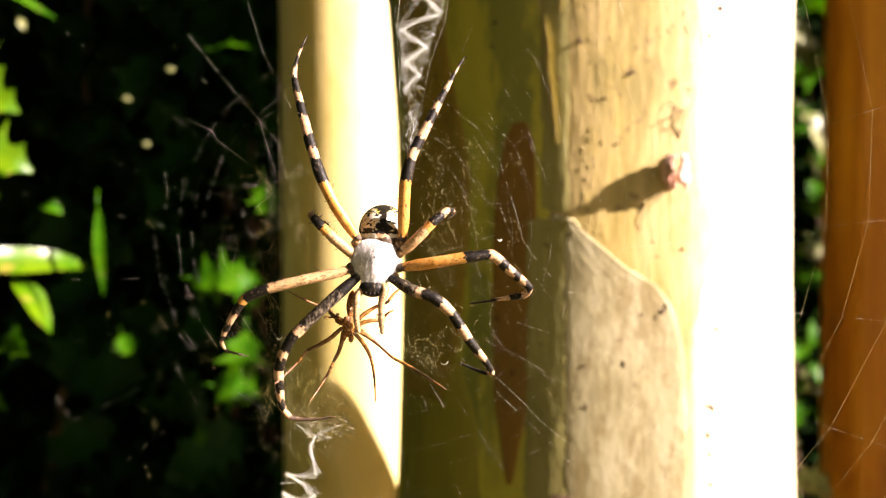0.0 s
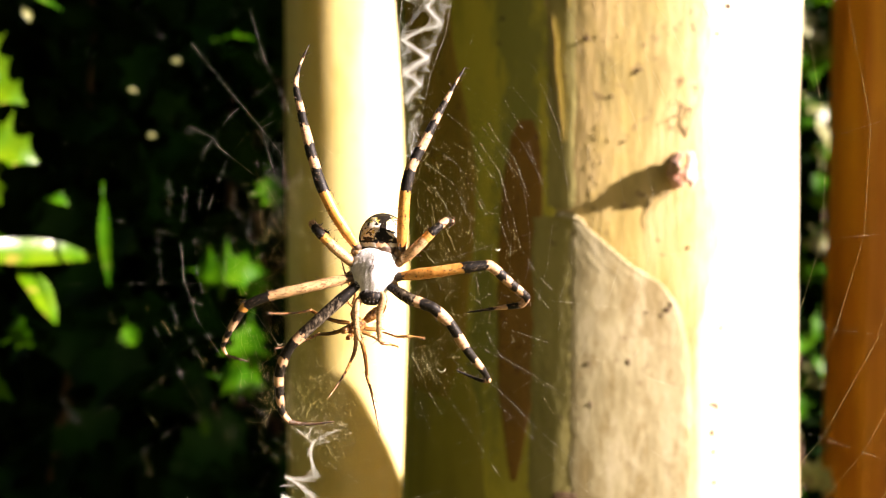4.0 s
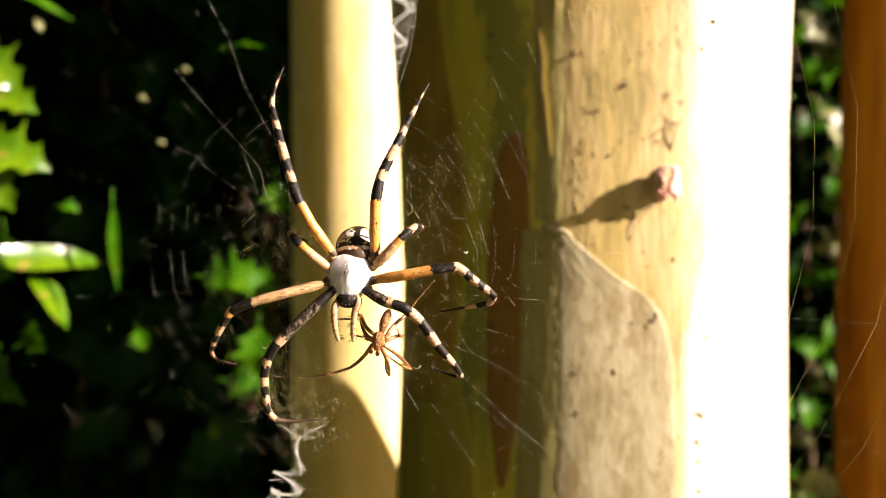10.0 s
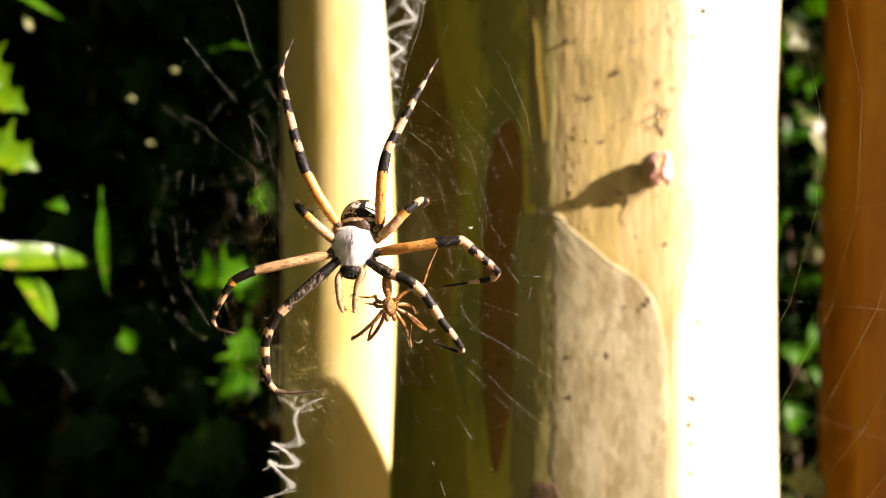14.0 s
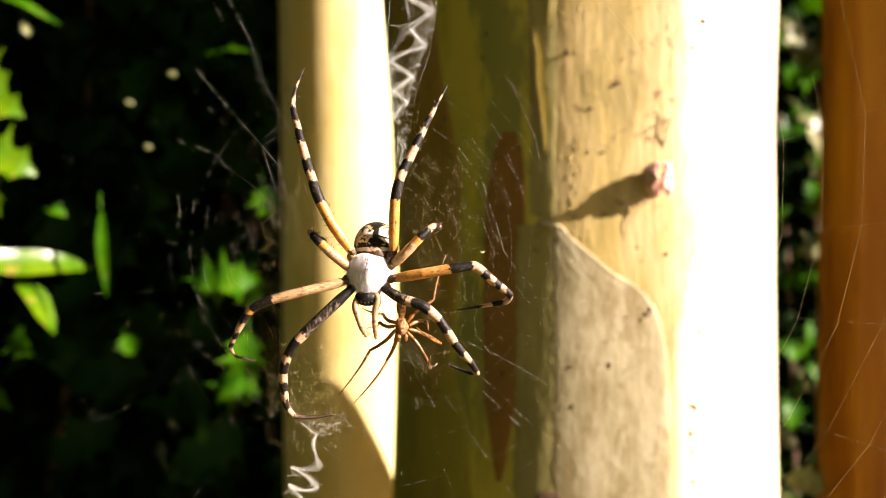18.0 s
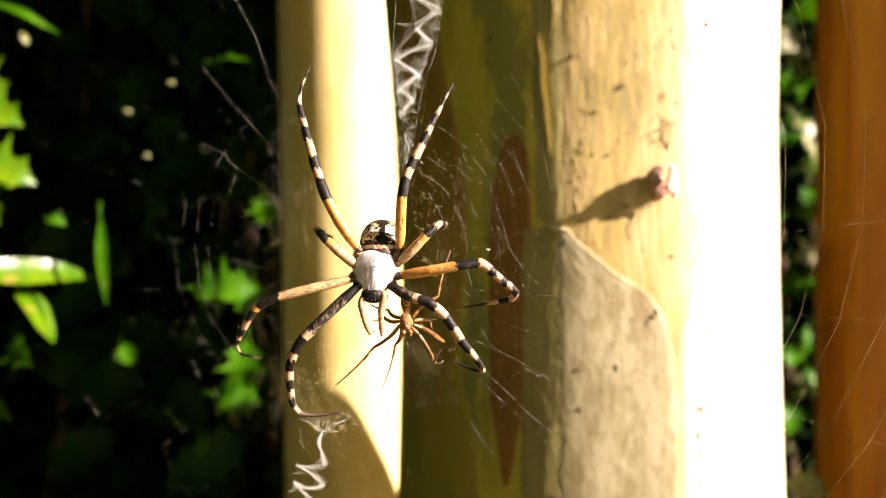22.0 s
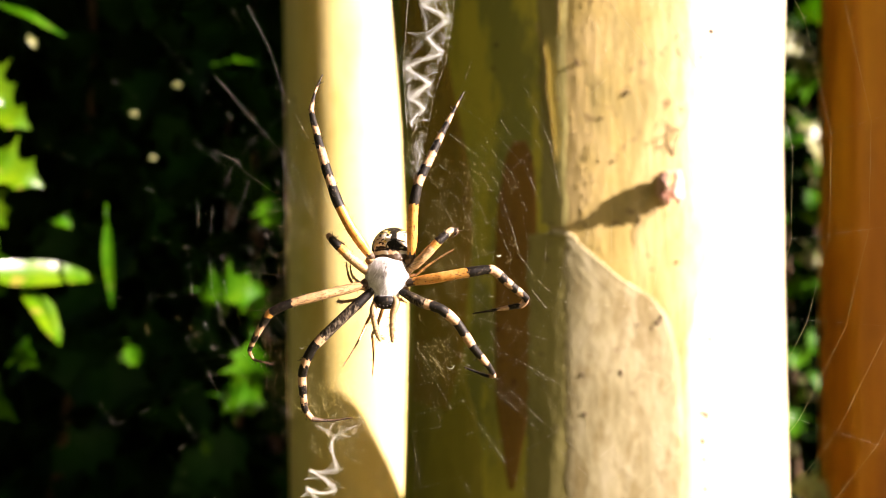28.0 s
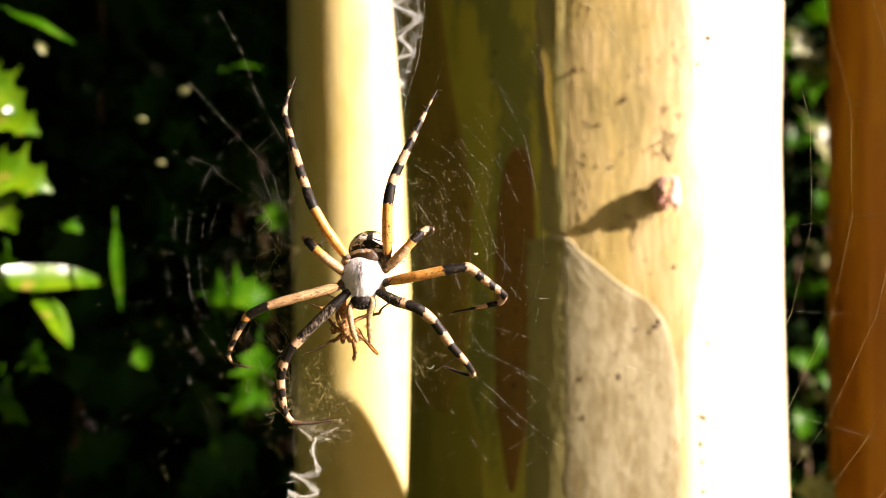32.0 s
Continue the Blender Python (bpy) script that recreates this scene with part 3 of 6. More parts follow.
for i, (th, z, w, h) in enumerate([(9.4, 1.2456, 0.0012, 0.0005), (8.4, 1.2447, 0.0007, 0.0004), (16.4, 1.1805, 0.0014, 0.0009), (17.2, 1.1818, 0.0008, 0.0012), (11.5, 1.1798, 0.0007, 0.0006),
                                   (15, 1.179, 0.0005, 0.0008), (7.3, 1.1662, 0.0006, 0.0014), (30.9, 1.2638, 0.0010, 0.0008), (30.1, 1.1754, 0.0006, 0.0006), (27.5, 1.1547, 0.0012, 0.0004),
                                   (28.4, 1.1538, 0.0006, 0.0006), (27.0, 1.147, 0.0004, 0.0008), (27.4, 1.1418, 0.0005, 0.0005), (27.5, 1.1335, 0.0006, 0.0005), (-3, 1.254, 0.0012, 0.0005), (3, 1.2385, 0.0006, 0.0005),
                                   (6, 1.2262, 0.0005, 0.0005), (-2, 1.1655, 0.0005, 0.0007), (-1.5, 1.1545, 0.0007, 0.0009), (-24, 1.262, 0.0008, 0.0007), (21.5, 1.1975, 0.0004, 0.0006), (28, 1.256, 0.0004, 0.0005)]):
    speck(th, z, w * (1.25 if th > 26 else 0.8), h * (1.25 if th > 26 else 0.8), i)


# the other stems
def stem(name, base, top, lean, radii, mat, label, sides=72, seed=0.0, owner=None):
    """A stem from its foot on the ground up: base and top centres, radii (z, r)."""
    def point(theta, z):
        f = (z + 0.03) / (top[2] + 0.03)
        c = Vector(base).lerp(Vector(top), f)
        c += Vector((lean[0], lean[1], 0)) * math.sin(math.pi * f)
        r = float(np.interp(z, *radii)) * (1 + 0.015 * noise.noise(Vector((math.cos(radians(theta)), math.sin(radians(theta)) + seed, z * 6))))
        return c + Vector((math.sin(radians(theta)), -math.cos(radians(theta)), 0)) * r
    zs = sorted(set([round(v, 4) for v in np.linspace(-0.03, top[2], 26)] + [round(v, 4) for v in np.linspace(0.95, 1.45, 50)]))
    if owner:
        return part(name, ring_mesh(name, zs, sides, point, mat), owner, label, Matrix.Translation((-base[0], -base[1], 0)))
    return tree_part(name, ring_mesh(name, zs, sides, point, mat), None, label)


stem("stem", (-0.0384, 0.50, -0.03), (-0.0829, 0.50, 2.8), (0, 0), ([0, 0.3, 1.05, 1.35, 2.8], [0.052, 0.044, 0.0375, 0.0371, 0.024]), M_STEM, "slimmer pale yellow stem of the tree", seed=2)
other = thing("young_tree", "tree with smooth orange-brown bark standing in shade", "tree", pose(0.494, 0.905, 0))
stem("trunk", (0.494, 0.905, -0.03), (0.478, 0.90, 3.0), (0, 0), ([0, 0.3, 1.2, 3.0], [0.095, 0.08, 0.073, 0.04]), M_ORANGE, "orange-brown trunk", seed=5, owner=other)
for th, lo, hi, w in ((-55, 0.9, 1.5, 9), (-25, 1.05, 1.62, 7), (5, 0.7, 1.3, 10), (40, 0.9, 1.7, 12)):
    verts, faces, n = [], [], 40
    for i in range(n + 1):
        z = lo + (hi - lo) * i / n
        c = Vector((0.494, 0.905, 0)).lerp(Vector((0.478, 0.90, 0)), (z + 0.03) / 3.03)
        half = w * (math.sin(math.pi * i / n) ** 0.5) * (1 + 0.3 * noise.noise(Vector((z * 14, th, 0))))
        for k in range(7):
            a = radians(th + half * (k / 3 - 1))
            rr = float(np.interp(z, [0, 0.3, 1.2, 3.0], [0.095, 0.08, 0.073, 0.04])) * 1.012 + (0.0006 if 0 < k < 6 else -0.002)
            verts.append((c.x + rr * math.sin(a) - 0.494, c.y - rr * math.cos(a) - 0.905, z))
    for i in range(n):
        for k in range(6):
            a = i * 7 + k
            faces.append((a, a + 1, a + 8, a + 7))
    part("bark_strip", mesh_of("bark_strip", verts, faces, M_TAWNY), other, "paler peeling strip of bark")
# an unseen limb low behind the trunk, added to cast the stem's shadow
verts, faces, slots = tube(smooth_line([(0.0722, 0.3487, 1.268), (0.083, 0.376, 1.191), (0.0934, 0.4027, 1.114), (0.1145, 0.4567, 0.966), (0.12, 0.50, 0.6), (0.12, 0.52, -0.03)], 8), lambda f: float(np.interp(f, [0, 0.067, 0.1, 0.2, 1], [0.038, 0.0355, 0.032, 0.033, 0.042])), 24)
tree_part("limb", mesh_of("limb", verts, faces, M_STEM), None, "unseen limb behind the trunk, shaped for its shadow")

# ---- foliage ----
def leaf_data(name, mat, lobes, length=0.055, width=0.045, cup=0.2, seed=0):
    """A spiny, lobed evergreen leaf: folded along its rib, curved, with a stalk; it lies along x, face to z."""
    rnd = random.Random(seed)
    verts, faces = [], []
    n = 33
    rows = []
    for i in range(n):
        f = i / (n - 1)
        body = math.sin(math.pi * f ** 0.85) ** 0.75
        # spines along the margin with hollow curves between them
        hollow = abs(math.sin(math.pi * (f * 3.5 + 0.25))) ** 0.6
        w = width / 2 * body * (1.25 - 0.62 * hollow if lobes > 0.3 else 1.0) if 0 < i < n - 1 else 0.0004
        w *= 1 + lobes * rnd.uniform(-0.05, 0.05)
        x = length * f
        z = -cup * length * (f - 0.4) ** 2 * 2 + 0.012 * length * math.sin(11 * f + seed)
        up = (0.16 + 0.22 * lobes * (1 - hollow)) * w
        rows.append((x, w, z, up, length * 0.05 * lobes * (1 - hollow)))
    for x, w, z, up, shift in rows:
        verts += [(x + shift, -w, z + up), (x + shift * 0.3, -w * 0.5, z + up * 0.35), (x, 0, z), (x + shift * 0.3, w * 0.5, z + up * 0.35), (x + shift, w, z + up)]
    for i in range(n - 1):
        for k in range(4):
            a = i * 5 + k
            faces.append((a, a + 1, a + 6, a + 5))
    v2, f2, _ = tube([Vector((-0.012, 0, -0.003)), Vector((-0.005, 0, 0)), Vector((0.003, 0, 0))], lambda q: 0.0008, 5)
    b = len(verts)
    verts = [Vector(v) for v in verts] + v2
    faces += [tuple(b + i for i in f) for f in f2]
    return mesh_of(name, verts, faces, mat)


LEAVES = [leaf_data("leaf", M_LEAF, 1.0, 0.055, 0.046, 0.3, 1), leaf_data("leaf", M_LEAF, 0.8, 0.048, 0.036, 0.5, 2), leaf_data("leaf", M_LEAF, 0.5, 0.060, 0.030, 0.2, 3),
          leaf_data("leaf", M_LEAF, 1.0, 0.040, 0.036, 0.4, 4), leaf_data("leaf", M_LEAF_Y, 0.6, 0.034, 0.024, 0.4, 5), leaf_data("leaf", M_LEAF, 0.05, 0.042, 0.026, 0.3, 6), leaf_data("leaf", M_LEAF, 0.0, 0.060, 0.0075, 0.15, 9),
          leaf_data("leaf", M_LEAF_S, 0.1, 0.060, 0.028, 0.15, 10), leaf_data("leaf", M_LEAF_S, 0.9, 0.055, 0.042, 0.3, 11), leaf_data("leaf", M_LEAF_S, 0.05, 0.042, 0.024, 0.4, 12), leaf_data("leaf", M_LEAF_S, 0.1, 0.068, 0.0145, 0.1, 13)]

# hedge leaves whose colour carries the shade they hang in
SHADE_LEAVES = [leaf_data("leaf", M_LEAF_DIM, 1.0, 0.060, 0.048, 0.3, 7), leaf_data("leaf", M_LEAF_DIM, 0.7, 0.052, 0.036, 0.5, 8)]


def leaf_mass(name, boxes, count, mat, seed, size=(0.035, 0.07), behind=None, centres=()):
    """Many small pointed leaves gathered in one mesh, filling the given boxes or set about given centres."""
    rnd = np.random.RandomState(seed)
    shape = np.array([(0, 0, 0), (0.3, -0.26, 0.05), (0.45, -0.12, 0.02), (0.62, -0.24, 0.04), (1, 0, -0.12), (0.62, 0.24, 0.04), (0.45, 0.12, 0.02), (0.3, 0.26, 0.05), (0.5, 0, 0.0)])
    fan = [(8, i, (i + 1) % 8) for i in range(8)]
    verts, faces = [], []

    def add(c):
        s = rnd.uniform(*size)
        e = Euler((rnd.uniform(-1.2, 1.2), rnd.uniform(-1.2, 1.2), rnd.uniform(0, 6.3))).to_matrix()
        p = (np.array(e) @ (shape * s).T).T + c
        b = len(verts)
        verts.extend(tuple(v) for v in p)
        faces.extend(tuple(b + k for k in f) for f in fan)

    for lo, hi, share in boxes:
        for i in range(int(count * share)):
            c = np.array([rnd.uniform(a, b) for a, b in zip(lo, hi)])
            if not behind or 0.365 * c[0] + 0.931 * c[1] >= behind:
                add(c)
    for c in centres:
        add(np.array(c))
    return mesh_of(name, verts, faces, mat, smooth=False)


def hedge():
    """The evergreen hedge behind the tree: stems, near leaves one by one, the dark mass behind."""
    h = thing("holly_hedge", "dense dark evergreen hedge with spiny glossy leaves", "hedge", pose(-0.2, 0.75, 0))
    back = Matrix.Translation((0.2, -0.75, 0))
    rnd, rnd_out = random.Random(11), random.Random(12)
    for i in range(10):
        x, y = -0.75 + 0.16 * i + rnd.uniform(-0.03, 0.03), rnd.uniform(0.92, 1.1)
        v, f, s = tube(smooth_line([(x, y, -0.02), (x + rnd.uniform(-0.05, 0.05), y, 0.6), (x + rnd.uniform(-0.08, 0.08), y - 0.03, 1.2), (x + rnd.uniform(-0.1, 0.1), y, 1.9)], 6), lambda q: 0.012 * (1.1 - q), 8)
        part("branch", mesh_of("branch", v, f, M_TWIG), h, m=back)
    mass = part("foliage", leaf_mass("foliage", [((-1.3, 0.72, 0.02), (0.2, 1.25, 2.2), 0.7), ((-1.3, 1.30, 0.02), (1.3, 1.55, 2.3), 0.9)], 18000, M_LEAF_SHADE, 5, (0.04, 0.085), 0.66), h, "inner foliage coloured dark for shade", back)
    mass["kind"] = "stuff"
    # unseen foliage added beside the web to cut sky and bounce light
    near = part("foliage", leaf_mass("foliage", [((-1.15, -0.35, 0.02), (-0.58, 0.72, 2.2), 1.0)], 9000, M_LEAF_SHADE, 6, (0.05, 0.09)), h, "inner foliage coloured dark for shade", back)
    near["kind"] = "stuff"
    # a solid dark body added behind the leaves, in place of deep shade
    v, f = blob((1, 1, 1), 30, 60)
    def core(p):
        q = Vector([math.copysign(abs(c) ** 0.45, c) for c in p])
        q = Vector((q.x * 1.9, 1.95 + q.y * 0.42, 1.2 + q.z * 1.25))
        return q + Vector((0.1, 0.1, 0.08)) * noise.noise(q * 4)
    part("dark_backing", mesh_of("dark_backing", [core(p) for p in v], f, M_LEAF_SHADE), h, "added dark backing for the hedge's unlit depth", back)
    # unseen outer leaves in the lighter green, over the hedge's top, back and ends
    skin = []
    while len(skin) < 16000:
        p = core(Vector([rnd_out.gauss(0, 1) for k in range(3)]).normalized())
        if p.z > 1.95 or p.y > 2.0 or abs(p.x) > 1.7:
            skin.append(p)
    outer = part("foliage", leaf_mass("foliage", [((-1.3, 0.75, 2.18), (0.2, 1.3, 2.32), 0.12), ((-1.3, 1.3, 2.28), (1.3, 1.6, 2.42), 0.2), ((-1.15, -0.35, 2.18), (-0.58, 0.72, 2.3), 0.06), ((-1.22, -0.4, 0.05), (-1.1, 0.72, 2.25), 0.2)], 12000, M_LEAF_O, 15, (0.04, 0.085), None, skin), h, "outer foliage coloured lighter for the sun", back)
    outer["kind"] = "stuff"
    # near leaves: a loose layer before the mass, their green darkened for shade
    for i in range(210):
        x, z = rnd.uniform(-0.46, -0.07), rnd.uniform(0.90, 1.50)
        y = (0.66 - 0.365 * x) / 0.931 + rnd.uniform(0, 0.12)
        m = Matrix.Translation((x, y, z)) @ Euler((rnd.uniform(-1.3, 0.6), rnd.uniform(-0.8, 1.2), rnd.uniform(0, 6.28))).to_matrix().to_4x4()
        part("leaf", SHADE_LEAVES[rnd.randrange(2)], h, m=back @ m @ Matrix.Scale(rnd.uniform(1.0, 1.7), 4))
    # leaves that reach into the sun
    for at, turn, which, size in SUNLIT:
        e = Euler([radians(a) for a in turn]).to_matrix().to_4x4()
        part("leaf", LEAVES[which], h, m=back @ Matrix.Translation(at) @ e @ Matrix.Diagonal((size, size, size, 1)))
    return h


SUNLIT = [
    ((-0.274, 0.508, 1.358), (60, 24, 5), 6, 0.72), ((-0.294, 0.505, 1.322), (70, 42, 0), 8, 0.72), ((-0.290, 0.510, 1.297), (60, 20, -10), 8, 0.68),
    ((-0.291, 0.505, 1.262), (62, 16, 0), 8, 0.82), ((-0.290, 0.510, 1.252), (80, 60, 0), 8, 0.65), ((-0.272, 0.505, 1.207), (-80, 90, 0), 1, 0.7),
    ((-0.268, 0.462, 1.1925), (63, 1, 45), 10, 1.15), ((-0.200, 0.490, 1.223), (60, 86, -20), 6, 0.85), ((-0.252, 0.498, 1.183), (34, 56, 20), 7, 0.66), ((-0.259, 0.506, 1.154), (75, 45, -45), 3, 0.6),
    ((-0.139, 0.462, 1.183), (75, 0, -6), 0, 0.64), ((-0.136, 0.600, 1.184), (70, 100, -22), 3, 0.7), ((-0.140, 0.600, 1.141), (75, 95, -10), 1, 0.85), ((-0.164, 0.600, 1.103), (75, 10, -5), 3, 0.85),
    ((-0.236, 0.622, 1.137), (75, 70, 0), 3, 0.42), ((-0.174, 0.605, 1.071), (70, 80, 0), 5, 0.30), ((-0.126, 0.590, 1.246), (75, 80, -20), 3, 0.6), ((-0.168, 0.605, 1.343), (25, -8, 0), 2, 0.5),
    # the three tiny pale leaves here stand in for blurred spots of light
    ((-0.239, 0.505, 1.224), (40, 10, 0), 3, 0.3), ((-0.227, 0.600, 1.306), (60, 0, 30), 4, 0.16), ((-0.213, 0.600, 1.274), (60, 0, 30), 4, 0.15), ((-0.196, 0.600, 1.327), (60, 0, 30), 4, 0.16),
    ((-0.255, 0.508, 1.337), (60, 60, 0), 4, 0.22), ((-0.276, 0.506, 1.132), (70, 50, -50), 1, 0.7),
]
hedge()


def right_greens():
    """Blades and leaves in the gap between the trunk and the orange stem."""
    rnd = random.Random(23)
    g = thing("shrub", "leafy green shrub with some leaves coloured pale for sun", "shrub", pose(0.55, 1.25, 0))
    back = Matrix.Translation((-0.55, -1.25, 0))
    for i in range(4):
        x = 0.45 + 0.05 * i
        v, f, s = tube(smooth_line([(x + 0.09, 1.36, -0.02), (x + 0.08, 1.36, 0.7), (x + 0.06, 1.35, 1.2), (x + 0.03, 1.34, 1.6)], 6), lambda q: 0.008 * (1.1 - q), 8)
        part("branch", mesh_of("branch", v, f, M_TWIG), g, m=back)
    for at, turn, which, size in RIGHT:
        e = Euler([radians(a) for a in turn]).to_matrix().to_4x4()
        part("leaf", LEAVES[which], g, m=back @ Matrix.Translation(at) @ e @ Matrix.Diagonal((size, size, size, 1)))
    # pale leaves in place of sunlit ones; the brightness is in their colour
    for i in range(26):
        m = Matrix.Translation((rnd.uniform(0.40, 0.60), rnd.uniform(1.06, 1.14), rnd.uniform(0.8, 1.65))) @ Euler((rnd.uniform(0.8, 1.5), rnd.uniform(-1, 1), rnd.uniform(0.3, 1.2))).to_matrix().to_4x4()
        part("leaf", LEAVES[4], g, m=back @ m @ Matrix.Scale(1.5, 4))
    for i in range(70):
        m = Matrix.Translation((rnd.uniform(0.42, 0.62), rnd.uniform(1.12, 1.3), rnd.uniform(0.75, 1.65))) @ Euler((rnd.uniform(-1.3, 1.3), rnd.uniform(-1, 1), rnd.uniform(0, 6.28))).to_matrix().to_4x4()
        part("leaf", LEAVES[rnd.randrange(4)], g, m=back @ m)


RIGHT = [
    ((0.473, 1.160, 1.531), (60, 60, 0), 4, 2.0), ((0.509, 1.180, 1.401), (60, 55, 0), 4, 2.2), ((0.501, 1.200, 1.370), (50, -15, 0), 5, 1.0), ((0.522, 1.200, 1.331), (50, 0, 0), 3, 1.2),
    ((0.497, 1.150, 1.265), (60, 20, 0), 7, 1.1), ((0.510, 1.150, 1.215), (60, 50, 0), 4, 1.8), ((0.516, 1.160, 1.106), (60, 105, 0), 2, 1.0), ((0.257, 0.620, 1.031), (60, 10, 10), 4, 1.15),
    ((0.497, 1.200, 0.989), (70, 70, 0), 3, 1.2), ((0.485, 1.180, 1.465), (70, 30, 0), 1, 0.9), ((0.521, 1.170, 1.169), (40, 20, 0), 5, 0.8), ((0.485, 1.200, 1.071), (70, 30, 0), 1, 0.9),
]
right_greens()


def shade_bush():
    """An unseen bush added on the sun's side to shade hedge and orange stem."""
    b = thing("unseen_bush", "unseen tall bush added on the sunny side for shade", "bush", pose(0.85, 0.75, 0))
    back = Matrix.Translation((-0.85, -0.75, 0))
    rnd = random.Random(31)
    for i in range(6):
        x, y = rnd.uniform(0.72, 1.0), rnd.uniform(0.5, 1.0)
        v, f, s = tube(smooth_line([(x, y, -0.02), (x, y + 0.02, 0.7), (x - 0.05, y, 1.4), (x - 0.03, y, 2.0)], 6), lambda q: 0.016 * (1.1 - q), 8)
        part("branch", mesh_of("branch", v, f, M_TWIG), b, m=back)
    mass = part("foliage", leaf_mass("foliage", [((0.62, 0.345, 0.02), (1.05, 0.965, 2.3), 1.0)], 10500, M_LEAF_SHADE, 8, (0.05, 0.09)), b, "dense foliage in shade-darkened green", back)
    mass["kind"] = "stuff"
    outer = part("foliage", leaf_mass("foliage", [((0.6, 0.33, 2.25), (1.07, 0.98, 2.42), 0.2), ((1.0, 0.345, 0.1), (1.1, 0.965, 2.35), 0.35)], 8000, M_LEAF_O, 18, (0.04, 0.085)), b, "outer foliage coloured lighter for the sun", back)
    outer["kind"] = "stuff"


shade_bush()


def crown():
    """An unseen crown added overhead to block skylight, above the low sun's way."""
    rnd = random.Random(41)
    for i in range(9):
        a = 6.283 * i / 9
        v, f, s = tube(smooth_line([(TRUNK_X, TRUNK_Y, 2.2), (TRUNK_X + 0.35 * math.cos(a), TRUNK_Y + 0.35 * math.sin(a), 2.55), (TRUNK_X + 0.9 * math.cos(a), TRUNK_Y + 0.9 * math.sin(a), 2.7 + rnd.uniform(0, 0.4))], 6), lambda q: 0.02 * (1.1 - q), 8)
        tree_part("branch", mesh_of("branch", v, f, M_STEM))
    ob = tree_part("crown", leaf_mass("crown", [((-1.2, -0.9, 2.35), (1.2, 1.5, 3.3), 1.0), ((-0.8, -0.5, 3.2), (0.8, 1.1, 3.8), 0.4)], 6000, M_LEAF, 17, (0.06, 0.11)), None, "loose green leafy crown, unseen, added to block skylight")
    ob["kind"] = "stuff"


crown()

# ---- the web ----
HUB = Vector((-0.01050, 0.12, 1.19276))
web = thing("orb_web", "fine orb web with white zigzag silk bands, strung before the trunk", "spider web", Matrix.Translation(HUB))
RW = random.Random(77)


def at_angle(a, r, y=0.0):
    return Vector((r * math.cos(a), y, r * math.sin(a)))


def web_reach(a):
    """How far the orb reaches, in millimetres, by direction."""
    return 46 + 34 * max(0.0, math.cos(a)) ** 0.7 + 12 * abs(math.sin(a))


def spread_of(a):
    """The spiral lies wider above the hub than below it."""
    return 1 + 0.26 * math.sin(a - 0.12)


